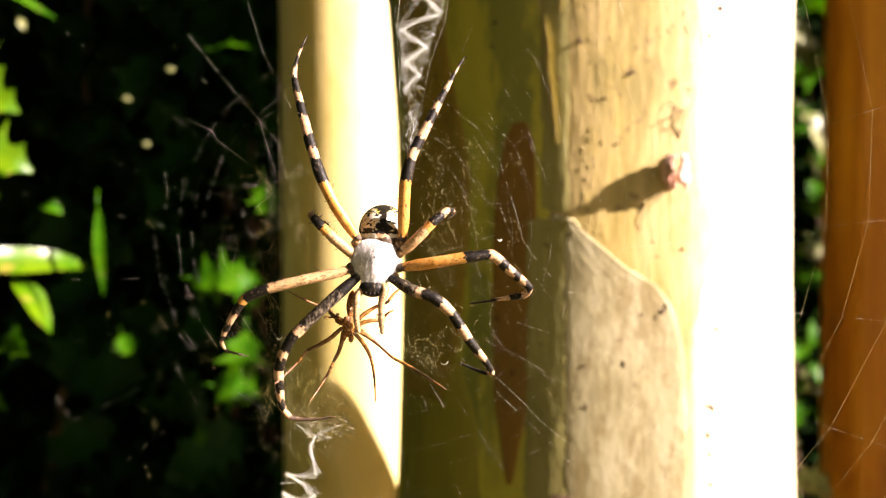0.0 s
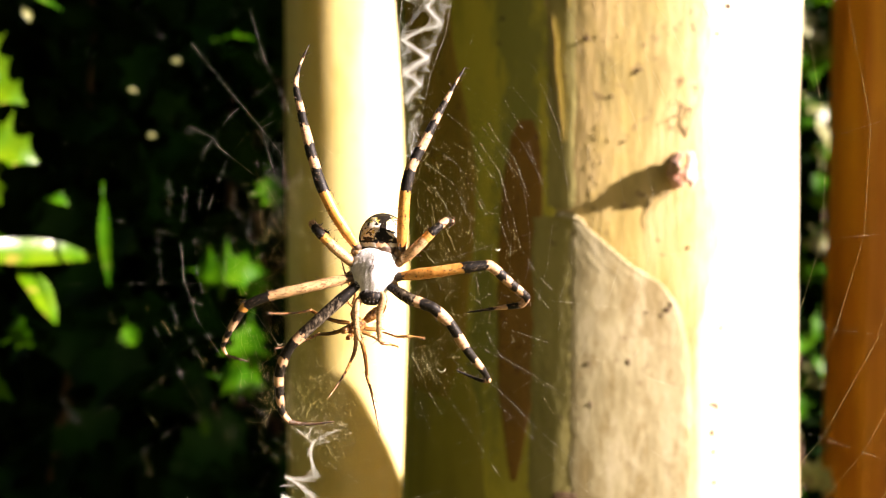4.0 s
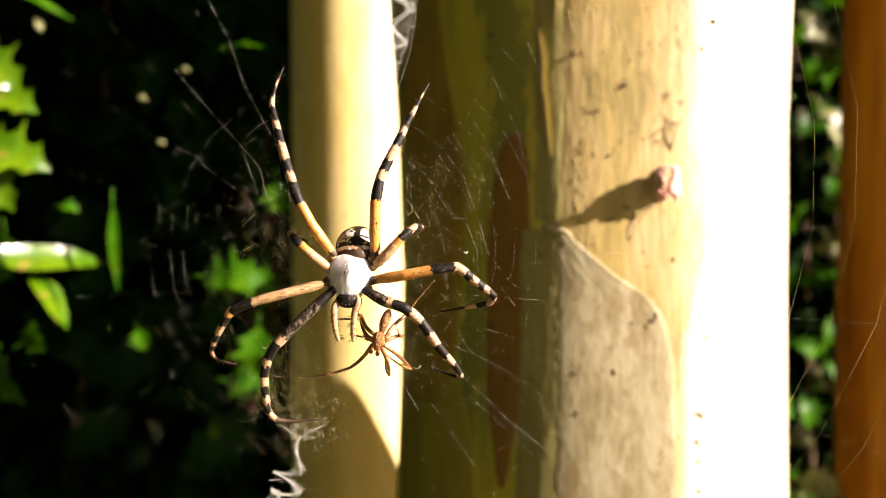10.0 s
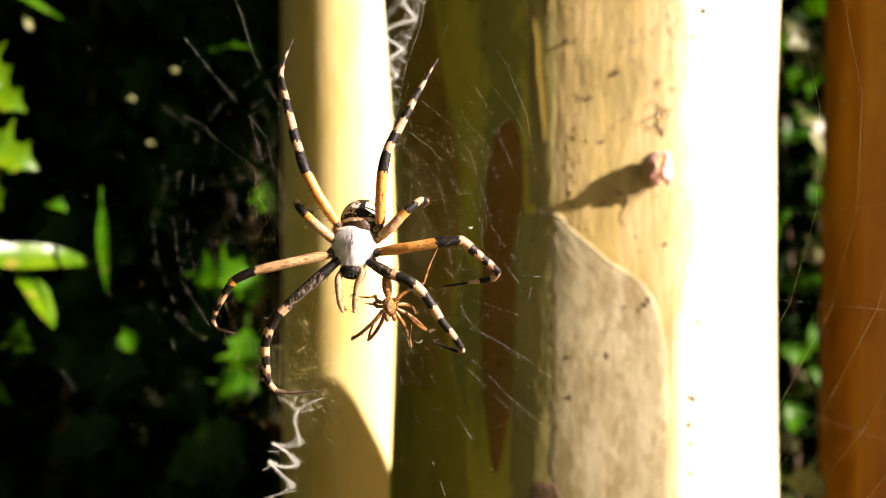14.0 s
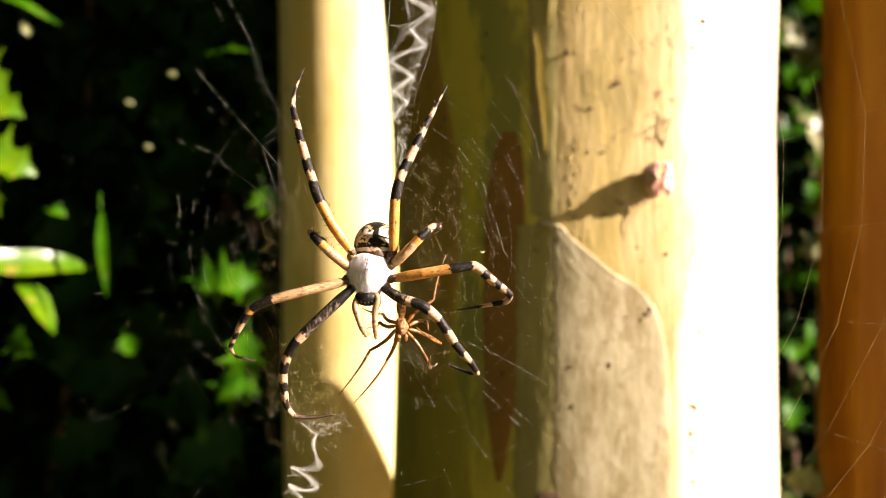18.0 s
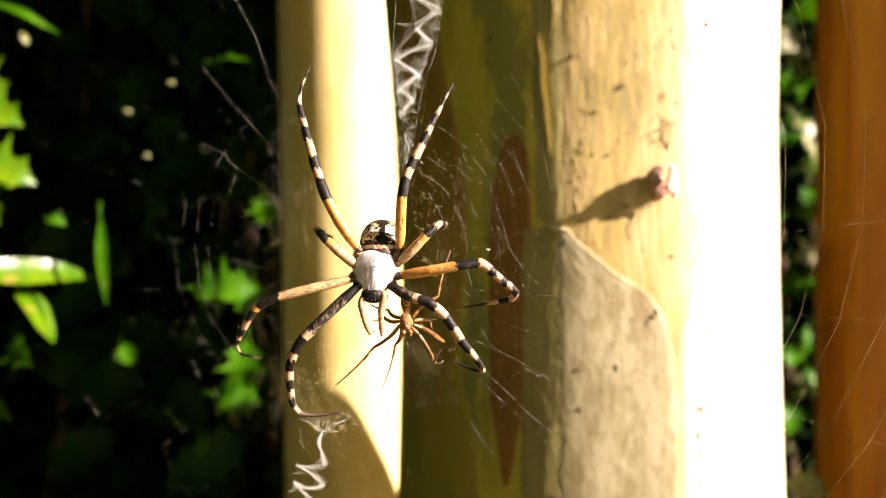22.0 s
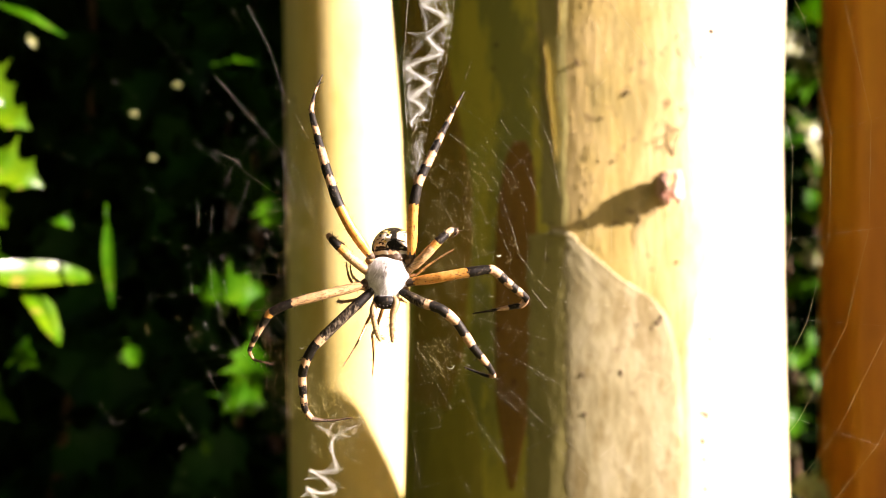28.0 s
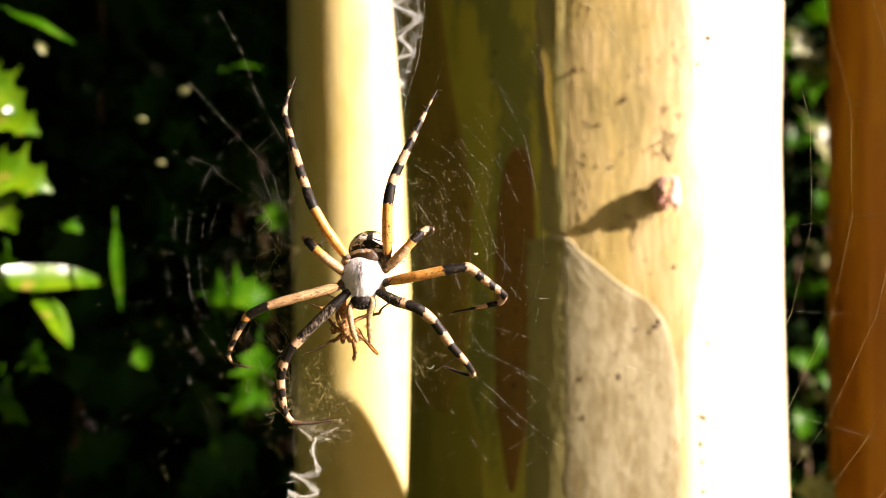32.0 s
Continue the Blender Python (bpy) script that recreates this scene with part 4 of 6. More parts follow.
def weave():
    count = 29
    spokes = [radians(-4.8 + 12.41 * k) + RW.uniform(-0.02, 0.02) for k in range(count)]

    def glints(silk, p, q, thin, thick, share, pieces=4):
        """One taut thread, thicker along random stretches that stand in for glints."""
        for k in range(pieces):
            rad = thick if RW.random() < share else thin
            if rad:
                silk.line(p.lerp(q, k / pieces), p.lerp(q, (k + 1) / pieces), rad)

    # radial threads, each strung from the hub to the frame
    for a in spokes:
        s = Silk()
        out = math.cos(a) > 0.55
        far = (92 if out else web_reach(a)) * MM
        for k in range(8):
            p, q = at_angle(a, 0.006 + (far - 0.006) * k / 8), at_angle(a, 0.006 + (far - 0.006) * (k + 1) / 8)
            glints(s, p, q, 0.0000026 if out and k > 4 else 0.0000004, 0.0000034, 0.5 if out and k > 4 else (0.05 if math.cos(a) < 0.1 else 0.3))
        part("radial_thread", s.mesh("radial_thread", M_SILK), web)
    # the sticky spiral, turn by turn
    r, turn, beads = 65.2, 0, Silk()
    turns = [r]
    while turns[0] > 14:
        turns.insert(0, (turns[0] - 2.2 + 13 * 0.075) / 1.075)
    while turns[-1] < 84:
        turns.append(turns[-1] + 2.2 + (turns[-1] - 13) * 0.075)
    for turn, r in enumerate(turns):
        step = 2.2 + (r - 13) * 0.075
        s = Silk()
        for i, a in enumerate(spokes):
            b = spokes[(i + 1) % count]
            mid_a = a + radians(6.2)
            ra = (r + step * i / count + 0.5 * noise.noise(Vector((i * 3.1, turn * 1.7, 0)))) * spread_of(a)
            rb = (r + step * (i + 1) / count + 0.5 * noise.noise(Vector(((i + 1) * 3.1, turn * 1.7, 0)))) * spread_of(b)
            p, q = at_angle(a, ra * MM), at_angle(b, rb * MM)
            c = math.cos(mid_a)
            if c > 0.6:
                # the open side, whole as far as the frame
                if ra < 48:
                    if math.sin(mid_a) < -0.1:
                        glints(s, p, q, 0.0000014, 0.0000042, 0.14, 6)
                    elif RW.random() < 0.85:
                        glints(s, p, q, RW.choice((0.0000032, 0.000004, 0.0000048)), 0.000006, 0.3)
                else:
                    glints(s, p, q, 0.0000085, 0.0000115, 0.5, 3)
            elif c < -0.2:
                if ra > 31 or RW.random() < 0.2:
                    continue
                if math.sin(mid_a) < -0.35:
                    glints(s, p, q, 0, 0.0000022, 0.09, 6)
                else:
                    glints(s, p, q, RW.choice((0.0000008, 0.0000012, 0.0000018)), 0.0000036, 0.2)
            else:
                if ra > (30 if math.sin(mid_a) < 0 else 34) or RW.random() < 0.45:
                    continue
                glints(s, p, q, RW.choice((0.0000008, 0.0000014)), 0.0000032, 0.22)
            if RW.random() < (0.6 if ra < 48 else 0.9):
                beads.bead(p, RW.uniform(0.000010, 0.000030) if ra < 48 else RW.uniform(0.00003, 0.000042))
        if s.v:
            part("spiral_thread", s.mesh("spiral_thread", M_SILK_T if r > 48 else M_SILK), web)
    # beads and dashes in place of glints on threads too fine to see
    for i in range(110):
        a = RW.choice(spokes)
        if math.cos(a) < 0.1:
            beads.bead(at_angle(a, RW.uniform(0.022, 0.052)), RW.uniform(0.000014, 0.00003))
        elif math.sin(a) < 0:
            p = at_angle(a, RW.uniform(0.012, 0.042))
            beads.line(p, p * (1 + RW.uniform(0.01, 0.04)), RW.uniform(0.000006, 0.000014))
    part("silk_knot_glint", beads.mesh("silk_knot_glint", M_SILK), web, "tiny silk knots, with beads standing in for glints")["kind"] = "stuff"
    # the anchor threads that carry the orb
    for a, r in ((0.42, 0.25), (1.25, 0.3), (1.9, 0.3), (2.75, 0.3), (3.6, 0.28), (4.45, 0.3), (5.1, 0.3), (5.85, 0.25)):
        s = Silk()
        s.line(at_angle(a, web_reach(a) * MM), at_angle(a, r, 0.08), 0.0000045 if math.cos(a) > 0 else 0.0000008)
        part("anchor_thread", s.mesh("anchor_thread", M_SILK_T), web)
    # the loose barrier of silk about the hub: small irregular meshes, and fine slanting strands
    tangle, net, gold = Silk(), Silk(), Silk()

    def strand(c, ang, ln, rad, kinks=2):
        p = Vector(c)
        for k in range(kinks):
            a = ang + RW.gauss(0, 0.16)
            q = p + Vector((math.cos(a), RW.uniform(-0.15, 0.15), math.sin(a))) * ln / kinks
            tangle.line(p * MM, q * MM, rad)
            p = q
        return p

    rs = np.random.RandomState(7)
    for cx, cz, wide, high, n, longest, coarse in ((-13, 7, 4.4, 6.0, 170, 3.0, 0.6), (-11, -3, 3.8, 7.5, 380, 3.2, 1.15), (-8, -16.0, 2.7, 3.4, 330, 2.6, 0.95), (-6.8, -20.3, 1.9, 1.0, 150, 1.8, 1.1), (8, 10, 2.4, 5.0, 120, 2.6, 0.9),
                                                    (15, 8, 4.2, 6.0, 50, 4.0, 0.8), (9.5, -6, 3.6, 4.0, 110, 3.0, 0.95), (4.4, 21, 1.3, 3.2, 150, 2.2, 1.0)):
        silk = net if cz < -20 or cx < -12 else gold
        nodes = np.stack([rs.normal(cx, wide, n), rs.uniform(-1, 3, n), rs.normal(cz, high, n)], 1)
        for i in range(n):
            d = np.hypot(nodes[:, 0] - nodes[i, 0], nodes[:, 2] - nodes[i, 2])
            for j in np.argsort(d)[1:6]:
                if d[j] > longest or rs.rand() < 0.45:
                    continue
                p, q = Vector(nodes[i]), Vector(nodes[j])
                sag = (p + q) / 2 + Vector((0, 0, -0.06 * d[j]))
                rad = coarse * (0.0000011, 0.0000016, 0.0000024, 0.0000036)[rs.randint(4)]
                silk.line(p * MM, sag * MM, rad)
                silk.line(sag * MM, q * MM, rad)
            if rs.rand() < 0.2:
                silk.bead(Vector(nodes[i]) * MM, rs.uniform(0.000010, 0.000026))
    for (cx, wide), (cz, high), n in (((-10.5, 3.8), (-3, 9), 420), ((-8.5, 2.6), (-15, 4), 90), ((15, 6), (2, 10), 30), ((-20, 6), (-4, 10), 55), ((8.5, 2.4), (9, 4.5), 70), ((6, 1.6), (-9.5, 2.4), 60)):
        for i in range(n):
            c = (RW.gauss(cx, wide), RW.uniform(-1, 3), RW.gauss(cz, high))
            e = strand(c, RW.gauss(-1.02, 0.18), RW.uniform(0.8, 4.5), RW.choice((0.0000013, 0.0000020, 0.0000032)), 3)
            if RW.random() < 0.1:
                tangle.bead(e * MM, RW.uniform(0.000014, 0.00003))
    part("silk_net", net.mesh("silk_net", M_SILK), web, "hazy net of fine pale silk")["kind"] = "stuff"
    part("silk_net", gold.mesh("silk_net", M_SILK_T), web, "hazy net of fine golden silk")["kind"] = "stuff"
    part("silk_tangle", tangle.mesh("silk_tangle", M_SILK_T), web, "slanting strands of fine silk")["kind"] = "stuff"


weave()


def zigzag(points, threads, spread, label, seed, edges=True):
    """A band of white silk laid back and forth: narrow dense strokes, filled out at each turn by threads that hang in hollow curves, with a thin torn membrane between."""
    rnd = random.Random(seed)
    s = Silk()
    pts = [Vector((x, 0, z)) for x, z in points]
    mid = sum(pts, Vector()) / len(pts)

    def curve(a, m, b, r, steps=6):
        last = a
        for k in range(1, steps + 1):
            t = k / steps
            p = a * (1 - t) ** 2 + m * 2 * t * (1 - t) + b * t * t
            s.line(last * MM, p * MM, r)
            last = p

    def near(p, by):
        return p + Vector((rnd.gauss(0, by), rnd.gauss(0, 0.06), rnd.gauss(0, by)))

    for a, b in zip(pts[:-1], pts[1:]):
        # each stroke is drawn thin in its middle and spreads towards its ends
        n = (b - a).cross(Vector((0, 1, 0))).normalized()
        waist, full, fat = n * rnd.gauss(0, 0.42), rnd.uniform(0.45, 1.35), rnd.uniform(0.7, 1.7)
        for i in range(int(threads * full)):
            u, v = rnd.gauss(0, spread * fat), rnd.gauss(0, spread * (2.4 - fat))
            p, q = a + n * u + (b - a) * abs(rnd.gauss(0, 0.05)), b + n * v - (b - a) * abs(rnd.gauss(0, 0.05))
            curve(p, (p + q) / 2 + waist - n * (u + v) * rnd.uniform(0.1, 0.6) + n * rnd.gauss(0, spread * 0.35), q, 0.0000075 if i % 10 == 0 else rnd.choice((0.0000018, 0.0000026, 0.000004)))
    for a, b, c in zip(pts[:-2], pts[1:-1], pts[2:]):
        # fillets at the turn, the outermost drawn tight
        deep = rnd.uniform(0.25, 0.8)
        for i in range(threads):
            f = deep * rnd.random()
            p, q = near(b.lerp(a, f), 0.05), near(b.lerp(c, f * rnd.uniform(0.7, 1.3)), 0.05)
            curve(p, b.lerp((p + q) / 2, rnd.uniform(0.15, 0.5)), q, rnd.choice((0.0000014, 0.000002, 0.000003)))
        p, q = b.lerp(a, deep), b.lerp(c, deep)
        for i in range(4):
            curve(near(p, 0.04), b.lerp((p + q) / 2, 0.45), near(q, 0.04), 0.000004)
    if edges:
        for a, b in zip(pts[:-2], pts[2:]):
            n = (b - a).cross(Vector((0, 1, 0))).normalized()
            inward = 1 if n.dot(mid - (a + b) / 2) > 0 else -1
            for i in range(threads // 5):
                bow = inward * abs(rnd.gauss(0.5, 0.5))
                curve(near(a, 0.12), (a + b) / 2 + n * bow, near(b, 0.12), rnd.choice((0.0000008, 0.0000012, 0.0000018)))
            curve(a, (a + b) / 2 + n * inward * 0.7, b, 0.0000026)
            # torn membrane
            for i in range(threads * 2):
                p = a.lerp(b, rnd.random()) + n * inward * abs(rnd.gauss(0.3, 0.9))
                curve(p, near(p, 0.4), near(p, 0.6), rnd.choice((0.0000006, 0.000001, 0.0000016, 0.0000022)), 4)
    part("stabilimentum", s.mesh("stabilimentum", M_SILK_W), web, label)


zigzag([(8.1, 50.5), (3.7, 48.4), (9.0, 46.4), (4.6, 44.4), (8.6, 43.4), (4.7, 41.8), (9.2, 39.7), (5.6, 37.0), (8.1, 34.5), (2.4, 32.4), (6.5, 30.2), (2.9, 28.0), (5.6, 26.6), (3.4, 23.9)], 60, 0.36, "white zigzag band of silk", 1)
zigzag([(3.6, 23.9), (5.5, 22.8), (3.9, 21.3), (5.0, 19.5), (4.0, 17.9), (5.0, 15.9)], 16, 0.7, "thin hazy end of the silk band", 2)
zigzag([(-7.4, -21.2), (-8.2, -22.9), (-6.9, -26.6), (-11.4, -26.4), (-7.1, -29.4), (-11.8, -29.0), (-7.6, -32.6), (-12.2, -34.6), (-9.0, -37.0)], 50, 0.22, "white zigzag band of silk", 3, edges=False)


def tents(corners, label, seed):
    """Small sheets of silk drawn out from the band to a point on its border, hollow along their edges."""
    rnd = random.Random(seed)
    s = Silk()
    for tip, one, two in corners:
        t, p0, q0 = (Vector((x, 0, z)) for x, z in (tip, one, two))
        for i in range(30):
            f = rnd.random()
            p = p0.lerp(q0, f) + Vector((rnd.gauss(0, 0.15), rnd.gauss(0, 0.05), rnd.gauss(0, 0.15)))
            pull = (p0.lerp(q0, 0.5) * 0.45 + t * 0.55).lerp(p.lerp(t, 0.5), 0.35)
            last, r = p, 0.0000032 if i % 9 == 0 else rnd.choice((0.000001, 0.0000016, 0.0000024))
            for k in range(1, 6):
                g = k / 5
                q = p * (1 - g) ** 2 + pull * 2 * g * (1 - g) + t * g * g
                s.line(last * MM, q * MM, r)
                last = q
    part("stabilimentum", s.mesh("stabilimentum", M_SILK_W), web, label)


tents([((2.8, 37.7), (6.6, 38.2), (6.0, 35.8)), ((9.3, 37.0), (7.4, 38.4), (7.2, 35.8)), ((7.4, 31.8), (5.6, 33.2), (5.2, 30.8)), ((6.6, 28.2), (5.8, 30.0), (4.4, 28.4)), ((2.6, 30.2), (3.4, 32.0), (4.6, 30.8)),
       ((2.6, 25.6), (3.0, 27.6), (4.4, 25.6)), ((6.0, 24.6), (4.9, 26.2), (3.8, 24.4))], "thin drawn-out sheets of white silk", 21)
tents([((-10.2, -19.8), (-8.4, -20.6), (-7.6, -22.0)), ((-4.0, -19.8), (-6.8, -20.4), (-7.2, -21.8)), ((-12.0, -27.8), (-10.4, -26.6), (-9.6, -28.0)), ((-5.2, -21.6), (-7.0, -20.8), (-7.6, -22.4)), ((-12.6, -30.4), (-11.2, -29.2), (-10.6, -30.2))], "torn white silk at the foot of the leg", 22)
for ends in (((3.3, 50.5), (2.8, 41.2)), ((2.8, 41.2), (2.2, 32.4)), ((2.2, 32.4), (2.8, 23.6)), ((10.5, 50.5), (9.4, 39.8)), ((9.4, 39.8), (8.5, 33.5)), ((8.5, 33.5), (6.6, 27.8)), ((6.6, 27.8), (5.6, 22.0))):
    s = Silk()
    (xa, za), (xb, zb) = ends
    s.line(Vector((xa, 0, za)) * MM, Vector((xb, 0, zb)) * MM, 0.000008)
    part("border_thread", s.mesh("border_thread", M_SILK), web)

# scraps of silk
for (x, z), bend in (((9.3, -11.4), 0.55), ((-12.4, -8.6), 0.35), ((16.3, 4.9), 0.3)):
    line = smooth_line([(x - bend, -0.3, z + 0.1), (x - bend * 0.3, -0.4, z - bend * 0.4), (x + bend * 0.5, -0.4, z - bend * 0.3), (x + bend, -0.3, z + bend * 0.4)], 4)
    v, f, _ = tube([p * MM for p in line], lambda q: 0.00006 * (0.4 + math.sin(math.pi * q)), 6)
    part("silk_scrap", mesh_of("silk_scrap", v, f, M_SILK), web)

# single threads that catch the light, each strung from knot to knot
UPPER_THREADS = [
    ((-25.3, 31.1), (-20.8, 25.8), (-15.7, 20.1), (-14.6, 16.6), (-13.5, 13.3)),
    ((-15.7, 20.1), (-13.9, 21.2)),
    ((-15.7, 20.1), (-13.1, 17.0), (-12.5, 14.5), (-11.8, 12.0)),
    ((-20.8, 41.6), (-17.5, 35.4), (-15.5, 29.3), (-13.4, 25.2), (-11.6, 21.9)),
    ((-25.2, 20.0), (-21.9, 18.6), (-21.3, 17.4), (-18.4, 15.3), (-16.8, 14.1)),
]
LOWER_THREADS = [
    ((-28.0, 12.8), (-27.6, 10.8), (-27.9, 8.2)), ((-25.6, 12.0), (-25.9, 7.4)), ((-23.5, 11.5), (-23.8, 8.2)),
    ((-6.9, -23.2), (-4.5, -25.2), (-2.8, -25.9), (-1.5, -26.9)), ((-4.5, -19.1), (-3.5, -19.4), (-2.7, -20.2)), ((-10.6, -19.5), (-10.9, -23.0), (-10.3, -23.8)), ((-10.3, -19.4), (-7.7, -19.7), (-6.1, -19.2), (-4.6, -19.5), (-4.7, -21.2)),
    ((-25.8, 2.8), (-25.6, -0.4), (-24.1, -3.4), (-23.0, -3.7)),
    ((-24.3, 5.0), (-23.9, 0.9), (-23.0, -2.0)),
    ((-23.1, -6.3), (-21.7, -8.3)),
    ((-25.6, -8.5), (-24.0, -10.3)),
    ((-25.9, -12.9), (-23.2, -17.4)),
    ((-17.4, -6.1), (-16.4, -7.6)),
    ((-16.1, -4.3), (-13.1, -8.1)),
    ((-13.4, -3.4), (-11.3, -7.6)),
    ((-17.6, -16.0), (-14.0, -18.3)),
    ((-41.7, -16.9), (-39.8, -19.6)),
]
TRUNK_THREADS = [
    ((9.1, 22.7), (12.9, 19.8), (16.1, 15.5), (17.8, 10.3), (18.8, 7.4)),
    ((14.6, 21.6), (15.9, 19.5), (18.1, 17.3), (20.4, 11.6)),
    ((12.6, 18.6), (15.3, 14.4)),
    ((20.0, 18.9), (22.5, 12.5)),
    ((20.4, 29.2), (23.9, 21.4), (25.4, 13.4)),
    ((16.7, 24.7), (19.0, 21.2)),
    ((7.7, 18.1), (10.5, 16.1), (12.6, 12.8), (14.5, 9.7), (16.3, 9.7)),
    ((6.5, 16.1), (10.0, 13.6), (12.8, 8.9)),
    ((7.7, 12.9), (9.8, 9.4)),
]
FOOT_THREADS = [
    ((16.4, 9.0), (18.0, 4.9)),
    ((18.3, 9.0), (19.4, 5.0), (21.3, 2.3)),
    ((22.2, 1.2), (23.7, -0.2)),
    ((21.3, -0.2), (23.3, -2.7)),
    ((25.2, -3.3), (24.7, -5.5)),
    ((15.2, -6.2), (16.2, -8.0), (17.3, -9.5), (20.1, -10.9), (24.5, -13.4), (25.8, -14.3)),
    ((15.9, -12.9), (19.4, -16.0), (21.9, -18.6), (27.4, -23.0)),
    ((6.5, -12.4), (9.5, -17.5)),
    ((4.6, -8.7), (6.6, -11.9)),
    ((13.3, 1.9), (13.9, -0.1)),
    ((12.9, -1.1), (16.1, -4.1)),
    ((25.2, 34.4), (27.1, 30.1)),
    ((30.7, 39.2), (32.1, 35.1)),
]
for threads, thick in ((UPPER_THREADS, 0.0000050), (LOWER_THREADS, 0.0000026), (TRUNK_THREADS, 0.0000040), (FOOT_THREADS, 0.000005)):
    for knots in threads:
        s = Silk()
        for (xa, za), (xb, zb) in zip(knots[:-1], knots[1:]):
            s.line(Vector((xa, 0, za)) * MM, Vector((xb, 0, zb)) * MM, thick)
            s.bead(Vector((xb, 0, zb)) * MM, 0.00004)
        s.bead(Vector((*knots[0][:1], 0, knots[0][1])) * MM, 0.00005)
        part("stray_thread", s.mesh("stray_thread", M_SILK), web)

# ---- the large spider ----
spider = thing("large_spider", "silver-backed orb spider with banded legs, head down on its web", "spider", Matrix.Translation(HUB))


def hairs(verts, faces, slots, line, radius, count, length, slot, seed):
    rnd = random.Random(seed)
    arc = arc_of(line)
    for i in range(count):
        k = rnd.randrange(1, len(line) - 1)
        d = (line[k + 1] - line[k - 1]).normalized()
        side = d.orthogonal().normalized()
        side.rotate(Matrix.Rotation(rnd.uniform(0, 6.283), 3, d))
        p = line[k] + side * radius(arc[k]) * 0.9
        q = p + (side + d * rnd.uniform(0.2, 0.8)).normalized() * length * rnd.uniform(0.6, 1.2)
        tube([p, p.lerp(q, 0.5), q], lambda f: 0.00005 * (1.05 - f), 4, [(1, slot)], verts, faces, slots)


LEG_MATS = [M_AMBER, M_BLACK, M_CREAM, M_BUFF, M_BROWN, M_STREAK]
BANDS = {
    "up": [(0.025, 4), (0.29, 0), (0.395, 1), (0.445, 2), (0.51, 1), (0.60, 2), (0.665, 1), (0.71, 2), (0.79, 1), (0.845, 2), (0.895, 1), (0.935, 2), (1, 1)],
    "side_l": [(0.03, 4), (0.42, 3), (0.55, 1), (0.585, 0), (0.65, 1), (0.705, 2), (0.76, 1), (0.79, 2), (0.83, 1), (0.88, 2), (1, 4)],
    "low_l": [(0.12, 1), (0.33, 5), (0.37, 2), (0.46, 1), (0.50, 2), (0.56, 1), (0.61, 2), (0.66, 1), (0.70, 2), (0.75, 1), (0.80, 2), (1, 4)],
    "side_r": [(0.03, 4), (0.31, 0), (0.42, 1), (0.49, 2), (0.53, 1), (0.575, 2), (0.615, 1), (0.65, 2), (0.70, 1), (0.75, 2), (0.81, 1), (0.87, 2), (1, 1)],
    "low_r": [(0.06, 1), (0.175, 5), (0.21, 2), (0.31, 1), (0.39, 2), (0.48, 1), (0.56, 2), (0.65, 1), (0.71, 2), (0.80, 1), (0.84, 2), (1, 1)],
    "short": [(0.03, 4), (0.40, 3), (0.49, 0), (0.64, 1), (0.73, 2), (0.84, 1), (0.92, 2), (1, 1)],
}


def spider_leg(joints, bands, thick, seed):
    line = smooth_line([Vector(j) * MM for j in joints], 34, 0.55)
    def radius(f):
        base = float(np.interp(f, [0, 0.03, 0.10, 0.28, 0.34, 0.40, 0.50, 0.70, 0.81, 0.87, 0.97, 1], [0.55, 0.62, 0.78, 0.74, 0.77, 0.68, 0.70, 0.52, 0.38, 0.23, 0.13, 0.07]))
        return base * thick * MM
    verts, faces, slots = tube(line, radius, 16, BANDS[bands])
    hairs(verts, faces, slots, line, radius, 70, 0.0007, 4, seed)
    part("leg", mesh_of("leg", verts, faces, LEG_MATS, slots), spider, "black and cream banded leg")


spider_leg([(-2.0, -2.6, 4.4), (-4.9, -4.0, 8.7), (-6.8, -4.4, 12.4), (-8.4, -3.6, 16.8), (-9.9, -2.6, 21.7), (-11.0, -1.6, 25.8), (-10.6, -0.7, 28.7), (-9.6, -0.1, 31.4)], "up", 1.0, 1)
spider_leg([(3.6, -2.6, 4.4), (3.9, -4.2, 11.6), (4.65, -4.2, 15.3), (6.4, -3.3, 19.1), (8.0, -2.4, 22.6), (9.7, -1.2, 26.1), (11.2, -0.1, 29.0)], "up", 1.0, 2)
spider_leg([(-2.6, -2.8, 0.75), (-8.9, -4.2, -0.8), (-13.7, -4.4, -2.1), (-16.3, -4.0, -3.4), (-18.3, -3.0, -6.3), (-19.7, -1.6, -8.9), (-19.2, -0.8, -10.3), (-16.6, -0.1, -11.1)], "side_l", 0.92, 3)
spider_leg([(-1.7, -2.8, 0.1), (-6.7, -4.4, -4.7), (-9.9, -4.6, -7.9), (-11.2, -4.0, -10.1), (-11.9, -3.0, -12.6), (-11.7, -1.6, -17.2), (-10.6, -0.8, -18.9), (-7.9, -0.3, -19.2), (-4.9, -0.1, -18.8)], "low_l", 0.98, 4)
spider_leg([(3.2, -2.8, 1.0), (7.9, -4.2, 1.8), (12.2, -4.6, 2.6), (15.1, -4.2, 2.9), (17.7, -3.0, 0.8), (20.2, -1.6, -1.2), (19.6, -0.8, -2.3), (16.5, -0.3, -2.9), (12.5, -0.1, -3.6)], "side_r", 0.98, 5)
spider_leg([(2.1, -2.8, -0.2), (4.9, -4.2, -1.7), (7.9, -4.6, -2.7), (10.2, -4.0, -4.7), (12.5, -3.0, -8.2), (14.8, -1.6, -11.1), (15.6, -0.8, -12.5), (14.4, -0.3, -12.6), (11.3, -0.1, -11.4)], "low_r", 0.98, 6)
